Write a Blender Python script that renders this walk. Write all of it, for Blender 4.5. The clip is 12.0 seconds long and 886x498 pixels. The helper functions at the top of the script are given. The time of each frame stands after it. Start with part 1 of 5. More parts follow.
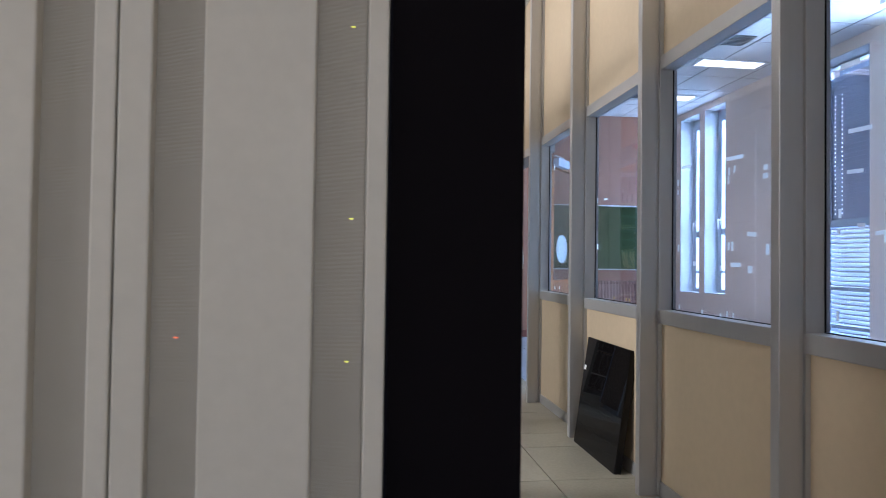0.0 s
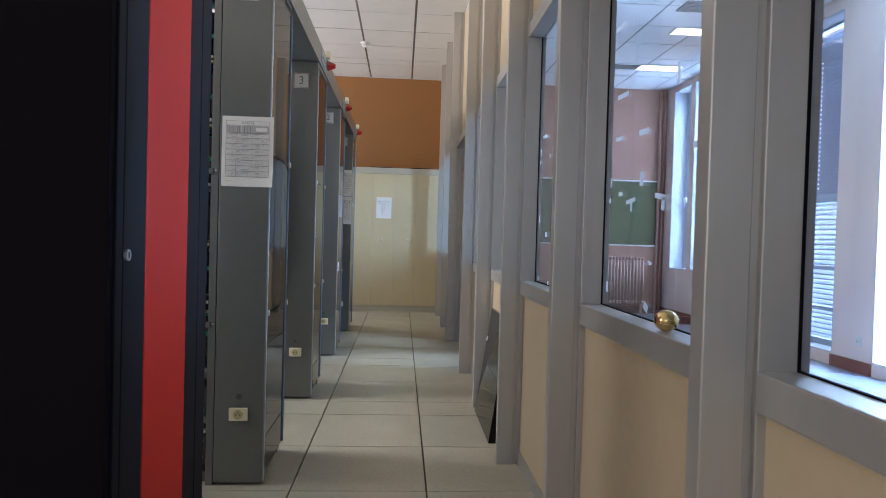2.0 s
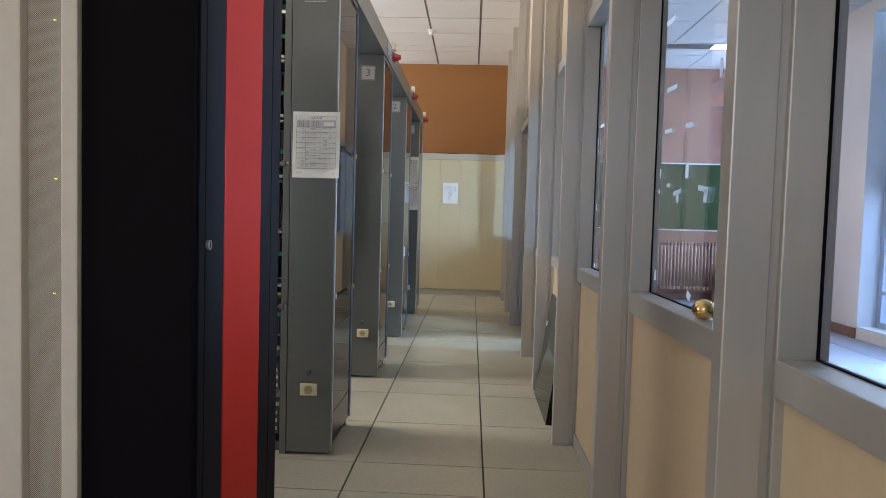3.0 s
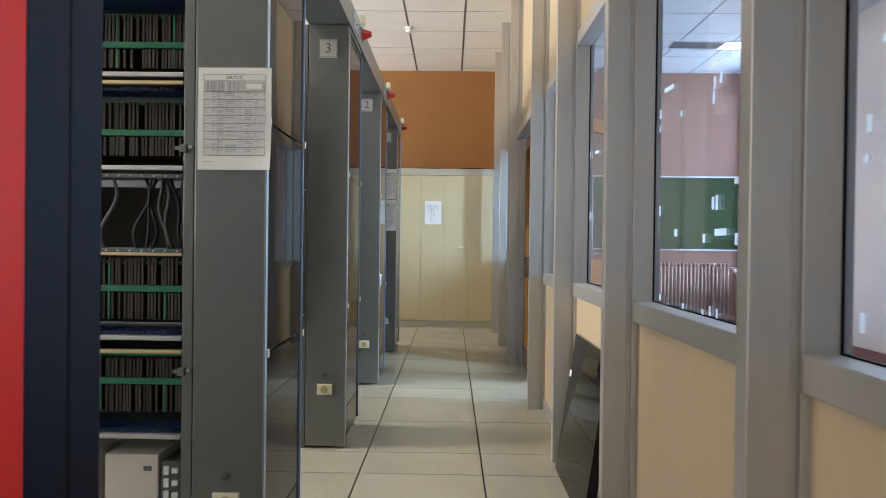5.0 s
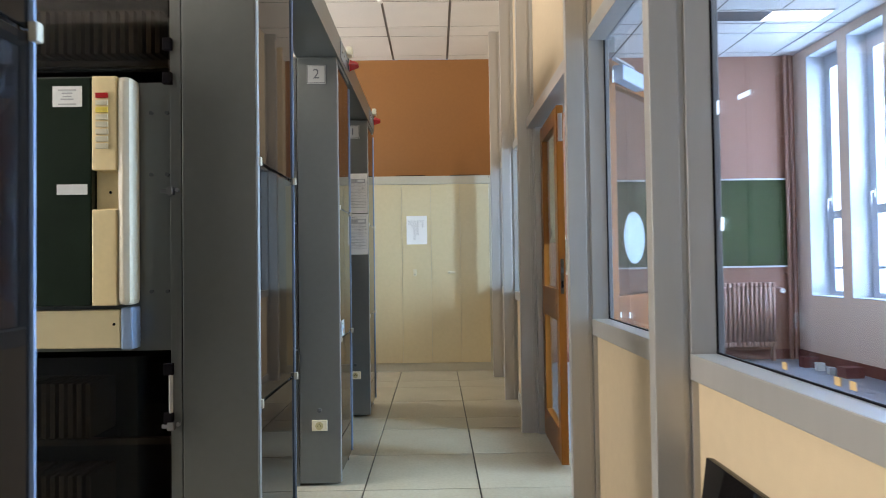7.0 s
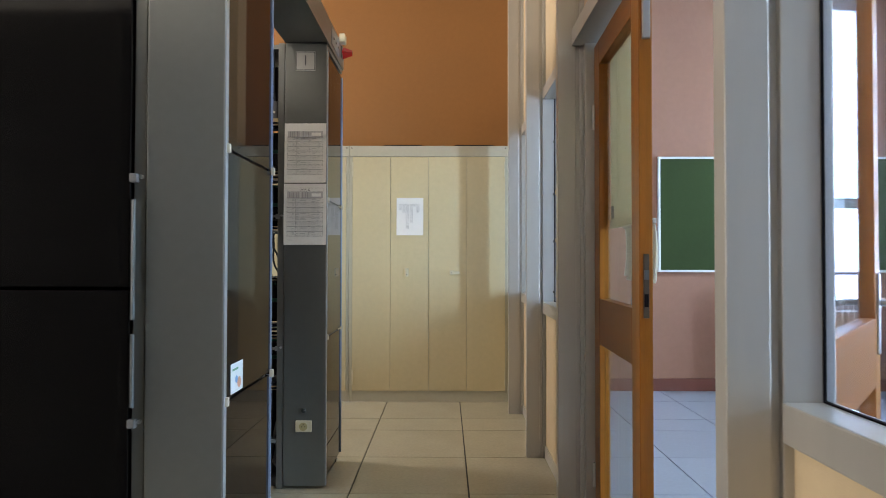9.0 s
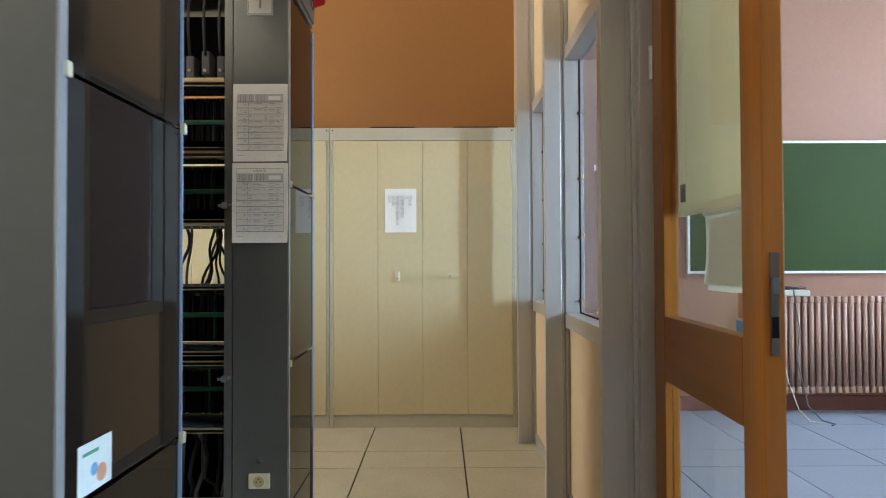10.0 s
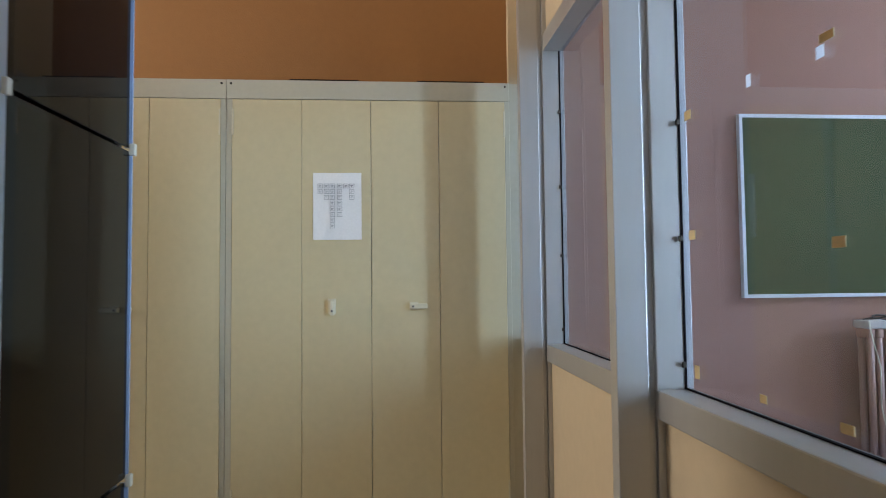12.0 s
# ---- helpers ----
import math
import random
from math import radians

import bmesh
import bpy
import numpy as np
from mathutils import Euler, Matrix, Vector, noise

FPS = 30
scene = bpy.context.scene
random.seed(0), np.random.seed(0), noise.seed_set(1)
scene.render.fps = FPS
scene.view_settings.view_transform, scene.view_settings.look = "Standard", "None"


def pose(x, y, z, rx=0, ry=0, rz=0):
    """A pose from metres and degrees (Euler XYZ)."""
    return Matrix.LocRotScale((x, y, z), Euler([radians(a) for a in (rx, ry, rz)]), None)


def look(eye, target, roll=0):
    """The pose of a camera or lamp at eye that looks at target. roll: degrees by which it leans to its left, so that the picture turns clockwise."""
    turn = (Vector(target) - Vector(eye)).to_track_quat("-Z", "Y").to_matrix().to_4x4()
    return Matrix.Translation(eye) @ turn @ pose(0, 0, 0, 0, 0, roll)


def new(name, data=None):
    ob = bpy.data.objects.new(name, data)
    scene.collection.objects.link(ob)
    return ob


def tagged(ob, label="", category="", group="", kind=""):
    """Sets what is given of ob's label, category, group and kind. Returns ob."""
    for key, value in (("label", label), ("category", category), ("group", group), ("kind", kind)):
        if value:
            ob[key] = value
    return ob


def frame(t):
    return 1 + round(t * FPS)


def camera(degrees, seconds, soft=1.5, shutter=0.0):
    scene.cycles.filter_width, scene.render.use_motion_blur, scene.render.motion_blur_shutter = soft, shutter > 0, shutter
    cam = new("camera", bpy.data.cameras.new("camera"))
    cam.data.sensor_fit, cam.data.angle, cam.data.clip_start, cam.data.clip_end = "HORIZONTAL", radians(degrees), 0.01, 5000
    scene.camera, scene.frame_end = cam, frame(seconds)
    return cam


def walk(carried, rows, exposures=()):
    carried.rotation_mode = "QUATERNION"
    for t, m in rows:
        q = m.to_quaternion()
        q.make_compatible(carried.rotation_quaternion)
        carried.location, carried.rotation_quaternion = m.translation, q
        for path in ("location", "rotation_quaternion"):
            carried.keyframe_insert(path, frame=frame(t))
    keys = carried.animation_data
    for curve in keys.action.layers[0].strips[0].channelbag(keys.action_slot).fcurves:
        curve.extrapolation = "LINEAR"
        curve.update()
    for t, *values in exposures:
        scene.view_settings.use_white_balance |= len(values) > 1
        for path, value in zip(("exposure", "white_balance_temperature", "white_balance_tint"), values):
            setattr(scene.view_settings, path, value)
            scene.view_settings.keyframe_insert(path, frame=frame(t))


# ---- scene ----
cam = camera(69.4, 12.0, soft=0.7, shutter=0.25)
EXPOSURES = [  # seconds, stops, kelvin, tint
    (0.0, -0.23, 5800, 15), (0.5, -0.31, 5800, 15), (1.0, -0.14, 5800, 15), (1.5, -0.06, 5950, 15), (2.5, -0.09, 6100, 15), (3.0, 0.06, 6300, 14), (5.5, 0.29, 6450, 12), (7.0, 0.26, 6600, 12), (7.5, 0.25, 6700, 12),
    (9.5, 0.21, 7200, 14), (10.0, 0.25, 7250, 12), (10.5, 0.27, 7150, 11), (11.5, 0.09, 7050, 8), (12.0, -0.17, 6700, 14)]
PATH = [  # seconds, eye, point looked at, roll
    (0, (0.000, 0.000, 1.140), (0.258, 1.983, 1.184), 0.8),
    (0.5, (0.269, -0.068, 1.125), (0.482, 1.920, 1.162), 0.4),
    (1, (0.519, -0.159, 1.136), (0.638, 1.838, 1.163), 0.5),
    (1.5, (0.757, -0.115, 1.124), (0.873, 1.882, 1.142), 1.5),
    (2, (0.889, -0.115, 1.132), (1.018, 1.881, 1.093), 1.6),
    (2.5, (0.95, -0.205, 1.147), (0.944, 1.793, 1.057), 1.5),
    (3, (0.941, -0.235, 1.154), (0.854, 1.761, 1.058), 1.6),
    (3.2, (0.942, -0.218, 1.161), (0.862, 1.778, 1.065), 1.6),
    (4.8, (0.897, 0.640, 1.118), (0.855, 2.638, 1.046), 0.6),
    (5, (0.861, 0.828, 1.109), (0.835, 2.828, 1.095), 0.7),
    (5.5, (0.817, 1.208, 1.115), (0.892, 3.206, 1.111), 0.0),
    (6, (0.822, 1.618, 1.142), (0.906, 3.615, 1.194), -0.3),
    (6.5, (0.823, 2.005, 1.138), (0.899, 4.002, 1.222), -0.8),
    (7, (0.814, 2.408, 1.172), (0.837, 4.407, 1.215), -0.8),
    (7.5, (0.862, 2.848, 1.171), (0.789, 4.846, 1.24), -0.5),
    (7.7, (0.884, 3.014, 1.167), (0.804, 5.012, 1.216), -0.2),
    (9.3, (0.911, 4.292, 1.159), (0.908, 6.292, 1.190), 0.1),
    (9.5, (0.899, 4.444, 1.149), (0.892, 6.444, 1.166), 0.2),
    (10, (0.894, 4.83, 1.169), (0.901, 6.829, 1.208), -0.2),
    (10.5, (0.896, 5.218, 1.162), (0.974, 7.216, 1.187), -0.8),
    (11, (0.907, 5.588, 1.187), (0.907, 7.587, 1.253), -0.8),
    (11.5, (0.88, 5.995, 1.193), (0.966, 7.992, 1.283), -0.5),
    (12, (0.862, 6.383, 1.188), (1.021, 8.375, 1.283), -0.6),
]
walk(cam, [(t, look(eye, target, roll)) for t, eye, target, roll in PATH], EXPOSURES)

# ---- world and lights ----
world = bpy.data.worlds.new("world")
scene.world = world
world.use_nodes = True
wn = world.node_tree
sky = wn.nodes.new("ShaderNodeTexSky")
sky.sky_type, sky.sun_disc = "NISHITA", False
sky.sun_elevation, sky.sun_rotation = radians(40), radians(200)
wn.links.new(sky.outputs[0], wn.nodes["Background"].inputs[0])
wn.nodes["Background"].inputs[1].default_value = 0.15
CEIL = 3.55
FAR = 9.85          # far wall of both rooms
WEST, SOUTH = -4.0, -3.0
EAST = 5.05         # inner face of the classroom's outer wall


def area_lamp(name, m, sx, sy, power, colour):
    d = bpy.data.lights.new(name, "AREA")
    d.shape, d.size, d.size_y, d.energy, d.color = "RECTANGLE", sx, sy, power, colour
    ob = new(name, d)
    ob.matrix_world = m
    return ob


SKYLIGHT = (0.49, 0.74, 1.0)
# daylight lamps in the openings of the outer walls, seen and unseen (facing into the rooms)
# y 4.8 and 1.6 are unseen windows, added to light the partition and cabinets
for yy, z0, z1, w, p in ((9.305, 0.76, 3.44, 0.54, 115), (8.605, 0.77, 3.44, 0.52, 115), (6.24, 0.2, 3.4, 0.86, 145), (4.8, 0.2, 3.4, 0.86, 560), (1.6, 0.2, 3.4, 0.86, 15)):
    area_lamp("daylight", pose(EAST + (0.36 if yy > 4.5 else 0.03), yy, (z0 + z1) / 2, 0, 90, 0), z1 - z0, w, p, SKYLIGHT)
# lamps in assumed, unseen west openings, placed and tuned to light the aisles
for yy, p in ((0.2, 52), (2.25, 60), (3.75, 225), (4.97, 180), (8.85, 150)):
    area_lamp("daylight", pose(-4.1, yy, 2.0, 0, -90, 0), 1.7, 1.1, p, (1.0, 0.97, 0.92))
# fill lamp added in an unseen opening behind the camera
area_lamp("daylight", pose(0.2, SOUTH - 0.1, 1.9, 90, 0, 0), 2.2, 1.8, 19, (0.92, 0.96, 1.0))


# ---- materials ----
def mat(name, colour, rough=0.6, metal=0.0, var=0.06, scale=3.0, bump=0.0, bump_scale=60.0, fine=0.03, spec=0.5, island=0.0, obrand=0.0, streak=None, coat=0.0):
    m = bpy.data.materials.new(name)
    m.use_nodes = True
    nt = m.node_tree
    b = nt.nodes["Principled BSDF"]
    b.inputs["Metallic"].default_value = metal
    b.inputs["Specular IOR Level"].default_value = spec
    b.inputs["Coat Weight"].default_value = coat
    geo = nt.nodes.new("ShaderNodeTexCoord")
    mp = nt.nodes.new("ShaderNodeMapping")
    nt.links.new(geo.outputs["Object"], mp.inputs[0])
    if streak:
        mp.inputs["Scale"].default_value = streak
    n1 = nt.nodes.new("ShaderNodeTexNoise")
    n1.inputs["Scale"].default_value, n1.inputs["Detail"].default_value = scale, 5
    n2 = nt.nodes.new("ShaderNodeTexNoise")
    n2.inputs["Scale"].default_value, n2.inputs["Detail"].default_value = scale * 22, 3
    for n in (n1, n2):
        nt.links.new(mp.outputs[0], n.inputs["Vector"])

    def math_node(op, a, bb):
        k = nt.nodes.new("ShaderNodeMath")
        k.operation = op
        for s, v in zip(k.inputs, (a, bb)):
            if isinstance(v, (int, float)):
                s.default_value = v
            else:
                nt.links.new(v, s)
        return k.outputs[0]

    f = math_node("MULTIPLY", math_node("SUBTRACT", n1.outputs[0], 0.5), 4 * var)
    f = math_node("ADD", f, math_node("MULTIPLY", math_node("SUBTRACT", n2.outputs[0], 0.5), 4 * fine))
    if island:
        g = nt.nodes.new("ShaderNodeNewGeometry")
        f = math_node("ADD", f, math_node("MULTIPLY", math_node("SUBTRACT", g.outputs["Random Per Island"], 0.5), 2 * island))
    if obrand:
        g = nt.nodes.new("ShaderNodeObjectInfo")
        f = math_node("ADD", f, math_node("MULTIPLY", math_node("SUBTRACT", g.outputs["Random"], 0.5), 2 * obrand))
    f = math_node("ADD", f, 1.0)
    mul = nt.nodes.new("ShaderNodeVectorMath")
    mul.operation = "SCALE"
    mul.inputs[0].default_value = colour[:3]
    nt.links.new(f, mul.inputs["Scale"])
    nt.links.new(mul.outputs[0], b.inputs["Base Color"])
    r = math_node("ADD", math_node("MULTIPLY", math_node("SUBTRACT", n1.outputs[0], 0.5), 0.25 * rough), rough)
    nt.links.new(r, b.inputs["Roughness"])
    if bump:
        n3 = nt.nodes.new("ShaderNodeTexNoise")
        n3.inputs["Scale"].default_value, n3.inputs["Detail"].default_value = bump_scale, 3
        nt.links.new(mp.outputs[0], n3.inputs["Vector"])
        bp = nt.nodes.new("ShaderNodeBump")
        bp.inputs["Strength"].default_value, bp.inputs["Distance"].default_value = bump, 0.01
        nt.links.new(n3.outputs[0], bp.inputs["Height"])
        nt.links.new(bp.outputs[0], b.inputs["Normal"])
    return m


def glass_mat(name, tint=(1, 1, 1), gloss=0.04):
    m = bpy.data.materials.new(name)
    m.use_nodes = True
    nt = m.node_tree
    nt.nodes.remove(nt.nodes["Principled BSDF"])
    out = nt.nodes["Material Output"]
    t = nt.nodes.new("ShaderNodeBsdfTransparent")
    t.inputs[0].default_value = (*tint, 1)
    g = nt.nodes.new("ShaderNodeBsdfGlossy")
    g.inputs["Roughness"].default_value = 0.01
    lw = nt.nodes.new("ShaderNodeLayerWeight")
    lw.inputs[0].default_value = 0.5
    pw = nt.nodes.new("ShaderNodeMath")
    pw.operation = "POWER"
    pw.inputs[1].default_value = 5.0
    nt.links.new(lw.outputs["Facing"], pw.inputs[0])
    fr = nt.nodes.new("ShaderNodeMath")
    fr.operation = "MULTIPLY_ADD"
    fr.inputs[1].default_value, fr.inputs[2].default_value = 0.75, gloss
    nt.links.new(pw.outputs[0], fr.inputs[0])
    mx = nt.nodes.new("ShaderNodeMixShader")
    nt.links.new(fr.outputs[0], mx.inputs[0])
    nt.links.new(t.outputs[0], mx.inputs[1])
    nt.links.new(g.outputs[0], mx.inputs[2])
    nt.links.new(mx.outputs[0], out.inputs[0])
    return m


def glow(name, colour, strength):
    m = bpy.data.materials.new(name)
    m.use_nodes = True
    b = m.node_tree.nodes["Principled BSDF"]
    b.inputs["Base Color"].default_value = (*colour, 1)
    b.inputs["Emission Color"].default_value = (*colour, 1)
    b.inputs["Emission Strength"].default_value = strength
    return m


M_ALU = mat("aluminium", (0.44, 0.425, 0.40), 0.37, 0.48, 0.04, 2.0, fine=0.02, streak=(1, 1, 0.15))
M_CREAM = mat("cream_panel", (0.52, 0.41, 0.265), 0.55, 0, 0.04, 1.2, 0.05, 250)
M_GLASS = glass_mat("window_glass", (0.90, 0.91, 0.96), 0.06)
M_DOORGLASS = glass_mat("door_glass", (0.96, 0.97, 0.96), 0.04)
M_TILE = mat("floor_tile", (0.43, 0.40, 0.31), 0.25, 0, 0.07, 2.5, 0.03, 90, fine=0.06, obrand=0.04)
M_JOINT = mat("joint", (0.05, 0.048, 0.045), 0.9)
M_BLUETILE = mat("classroom_tile", (0.275, 0.30, 0.365), 0.36, 0, 0.07, 2.0, 0.03, 90, fine=0.05, obrand=0.05)
M_CEIL = mat("ceiling_tile", (0.68, 0.67, 0.65), 0.9, 0, 0.03, 4.0, 0.2, 180, fine=0.05, island=0.02)
M_GRID = mat("ceiling_grid", (0.15, 0.14, 0.13), 0.6)
M_ORANGE = mat("orange_wall", (0.285, 0.126, 0.036), 0.75, 0, 0.06, 1.2, 0.15, 120)
M_PINK = mat("pink_wall", (0.38, 0.187, 0.128), 0.8, 0, 0.05, 1.0, 0.15, 120)
M_PINKDUSK = mat("beige_pink_wall", (0.80, 0.655, 0.57), 0.8, 0, 0.06, 1.0, 0.15, 120)
M_PALEWALL = mat("pale_wall", (0.66, 0.63, 0.58), 0.8, 0, 0.05, 1.0, 0.15, 120)
M_SKIRT = mat("red_skirting", (0.22, 0.07, 0.05), 0.6)
M_REVEAL = mat("white_plaster", (0.52, 0.53, 0.54), 0.7, 0, 0.04, 2)
M_GREEN = mat("chalkboard", (0.040, 0.064, 0.022), 0.8, 0, 0.15, 1.5, spec=0.2)
M_WHITEFRAME = mat("white_frame", (0.75, 0.76, 0.76), 0.4)
M_RACK = mat("rack_grey", (0.172, 0.180, 0.172), 0.29, 0.5, 0.04, 1.5, 0.03, 300)
M_RACKDARK = mat("rack_dark_grey", (0.085, 0.095, 0.10), 0.5, 0.2, 0.06, 2)
M_SMOKED = mat("smoked_acrylic", (0.007, 0.006, 0.006), 0.025, 0, 0.1, 1.0, 0.012, 1.6, spec=0.2)
M_GREENDOOR = mat("dark_green_gloss", (0.012, 0.020, 0.012), 0.16, 0, 0.3, 3.0, 0.02, 6, spec=0.35)
M_BLACKGLOSS = mat("black_acrylic", (0.005, 0.0045, 0.0045), 0.08, 0, 0.1, 1.0, spec=0.2)
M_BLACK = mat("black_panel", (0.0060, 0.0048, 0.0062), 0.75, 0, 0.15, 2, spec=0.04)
M_DARKBLUE = mat("dark_blue_post", (0.0045, 0.0045, 0.009), 0.55, 0, 0.1, 2, spec=0.07)
M_RED = mat("red_panel", (0.46, 0.016, 0.008), 0.5, 0, 0.05, 2, spec=0.1)
M_WHITEGREY = mat("light_grey_steel", (0.55, 0.515, 0.455), 0.5, 0, 0.03, 1.5, 0.02, 300)
M_PERF = mat("perforated_steel", (0.46, 0.425, 0.37), 0.6, 0, 0.03, 2)


def punch_holes(m, pitch, radius):
    """Round dark holes in a staggered grid over the x-z face."""
    nt = m.node_tree
    tc = nt.nodes.new("ShaderNodeTexCoord")
    sx = nt.nodes.new("ShaderNodeSeparateXYZ")
    cx = nt.nodes.new("ShaderNodeCombineXYZ")
    nt.links.new(tc.outputs["Object"], sx.inputs[0])
    nt.links.new(sx.outputs["X"], cx.inputs["X"])
    nt.links.new(sx.outputs["Z"], cx.inputs["Y"])
    mp = nt.nodes.new("ShaderNodeMapping")
    mp.inputs["Rotation"].default_value = (0, 0, radians(45))
    nt.links.new(cx.outputs[0], mp.inputs[0])
    v = nt.nodes.new("ShaderNodeTexVoronoi")
    v.voronoi_dimensions = "2D"
    v.inputs["Scale"].default_value = 1.0 / pitch
    v.inputs["Randomness"].default_value = 0.0
    nt.links.new(mp.outputs[0], v.inputs["Vector"])
    cr = nt.nodes.new("ShaderNodeValToRGB")
    cr.color_ramp.elements[0].position, cr.color_ramp.elements[1].position = radius - 0.06, radius + 0.06
    cr.color_ramp.elements[0].color, cr.color_ramp.elements[1].color = (0.38, 0.37, 0.35, 1), (1, 1, 1, 1)
    nt.links.new(v.outputs["Distance"], cr.inputs[0])
    b = nt.nodes["Principled BSDF"]
    src = b.inputs["Base Color"].links[0].from_socket
    mx = nt.nodes.new("ShaderNodeVectorMath")
    mx.operation = "MULTIPLY"
    nt.links.new(src, mx.inputs[0])
    nt.links.new(cr.outputs[0], mx.inputs[1])
    nt.links.new(mx.outputs[0], b.inputs["Base Color"])


punch_holes(M_PERF, 0.0034, 0.33)
M_CABINET = mat("cabinet_beige", (0.62, 0.53, 0.325), 0.34, 0, 0.03, 1.2, 0.02, 300)
M_CABFRAME = mat("cabinet_frame", (0.50, 0.475, 0.375), 0.40, 0, 0.03, 2)
M_WOOD = mat("varnished_wood", (0.25, 0.085, 0.011), 0.33, 0, 0.22, 5.0, 0.05, 40, fine=0.07, streak=(4, 4, 0.22), spec=0.3)
M_WOODRAIL = mat("varnished_wood_rail", (0.21, 0.066, 0.009), 0.33, 0, 0.22, 5.0, 0.05, 40, fine=0.07, streak=(4, 0.22, 4), spec=0.3)
M_PAPER = mat("paper", (0.88, 0.88, 0.86), 0.8, 0, 0.02, 5, 0.2, 12)
M_INK = mat("ink", (0.12, 0.12, 0.13), 0.8)
M_INKLIGHT = mat("grey_print", (0.52, 0.52, 0.53), 0.8)
M_INKMID = mat("mid_print", (0.28, 0.28, 0.29), 0.8)
M_BRASS = mat("brass", (0.75, 0.55, 0.25), 0.22, 1.0, 0.08, 8)
M_IVORY = mat("ivory_plastic", (0.66, 0.61, 0.46), 0.4)
M_CREAMPLASTIC = mat("cream_plastic", (0.80, 0.65, 0.36), 0.4, 0, 0.03)
M_PLATE = mat("silver_plate", (0.50, 0.50, 0.48), 0.35, 0.4)
M_NOTICE = mat("notice_paper", (0.50, 0.57, 0.60), 0.7)
M_CHEEK = mat("yellowed_white_plastic", (0.62, 0.57, 0.45), 0.4)
M_CLIP = mat("clip_plastic", (0.50, 0.48, 0.40), 0.4)
M_WHITE = mat("white_plastic", (0.74, 0.74, 0.72), 0.45)
M_STEEL = mat("steel", (0.5, 0.5, 0.5), 0.3, 0.9, 0.05)
M_CARD = mat("circuit_card", (0.046, 0.033, 0.022), 0.55, 0, 0.2, 12, obrand=0.4)
M_CARDGREEN = mat("green_connector", (0.018, 0.20, 0.10), 0.4, 0, 0.1, 20)
M_BLUEWIRE = mat("blue_wire", (0.012, 0.032, 0.10), 0.5, 0, 0.15, 30)
M_CABLE = mat("black_cable", (0.02, 0.02, 0.022), 0.5)
M_BAYBACK = mat("dark_green_backplane", (0.006, 0.016, 0.010), 0.6, 0, 0.2, 6)
M_GOLD = mat("gilded_rail", (0.62, 0.50, 0.28), 0.35, 0.7, 0.06, 10)
M_RAD = mat("radiator_paint", (0.44, 0.25, 0.19), 0.45, 0, 0.06, 4)
M_TAPE = mat("tape", (0.80, 0.82, 0.84), 0.5, 0, 0.06, 20)
M_TAPEOCHRE = mat("old_tape", (0.52, 0.36, 0.16), 0.5, 0, 0.15, 30)
M_SHUTTER = mat("shutter_slat", (0.50, 0.53, 0.58), 0.5, 0, 0.05, 4)
M_REDLAMP = mat("red_lamp", (0.42, 0.01, 0.012), 0.25, coat=0.5)


def see_light(m, share_, colour):
    """Lets some light through a thin sheet."""
    nt = m.node_tree
    t = nt.nodes.new("ShaderNodeBsdfTranslucent")
    t.inputs[0].default_value = (*colour, 1)
    x = nt.nodes.new("ShaderNodeMixShader")
    x.inputs[0].default_value = share_
    nt.links.new(nt.nodes["Principled BSDF"].outputs[0], x.inputs[1])
    nt.links.new(t.outputs[0], x.inputs[2])
    nt.links.new(x.outputs[0], nt.nodes["Material Output"].inputs[0])
    return m


M_BLIND = see_light(mat("cream_blind", (0.76, 0.71, 0.52), 0.8, 0, 0.03, 3, 0.1, 300), 0.4, (0.66, 0.61, 0.46))
see_light(M_TAPE, 0.6, (0.85, 0.88, 0.92))
M_SHEET = see_light(mat("thin_sheet", (0.80, 0.79, 0.72), 0.8, 0, 0.03, 3, 0.1, 40), 0.4, (0.75, 0.73, 0.66))
M_BLUESTICK = mat("blue_sticker", (0.08, 0.25, 0.5), 0.5)
M_ORANGESTICK = mat("orange_sticker", (0.45, 0.22, 0.13), 0.5)
M_CLOSER = mat("blue_grey_paint", (0.36, 0.42, 0.50), 0.4)
M_SILVER = mat("zinc_rail", (0.55, 0.54, 0.52), 0.35, 0.7, 0.05, 10)
M_GREYCABLE = mat("grey_cable", (0.13, 0.13, 0.135), 0.5)
M_DARKWOOD = mat("dark_brown_module", (0.05, 0.035, 0.022), 0.5, 0, 0.2, 8)
M_EDGE = mat("pale_steel_edge", (0.30, 0.34, 0.38), 0.35, 0.4)
M_BLUEEDGE = mat("blue_grey_edge", (0.24, 0.34, 0.52), 0.35)
M_SOCKET = mat("ochre_socket", (0.42, 0.36, 0.18), 0.4)
M_YELLOW = mat("yellow_button", (0.70, 0.55, 0.08), 0.4)
M_LEDY = glow("yellow_led", (0.8, 0.8, 0.1), 2.0)
M_LEDR = glow("red_led", (0.9, 0.12, 0.05), 2.0)
M_SMOKECLEAR = glass_mat("smoked_clear", (0.62, 0.57, 0.52), 0.04)
# the last rack's low light is put into these rail and wire colours
M_SHADEGREEN = mat("shaded_green_connector", (0.008, 0.085, 0.05), 0.4, 0, 0.1, 20)
M_SHADEWIRE = mat("shaded_wire", (0.012, 0.02, 0.04), 0.5, 0, 0.15, 30)
M_FIN = mat("brown_fin", (0.10, 0.085, 0.06), 0.6, 0, 0.2, 8, island=0.3)
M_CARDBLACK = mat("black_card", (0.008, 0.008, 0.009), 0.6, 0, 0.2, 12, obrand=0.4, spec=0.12)
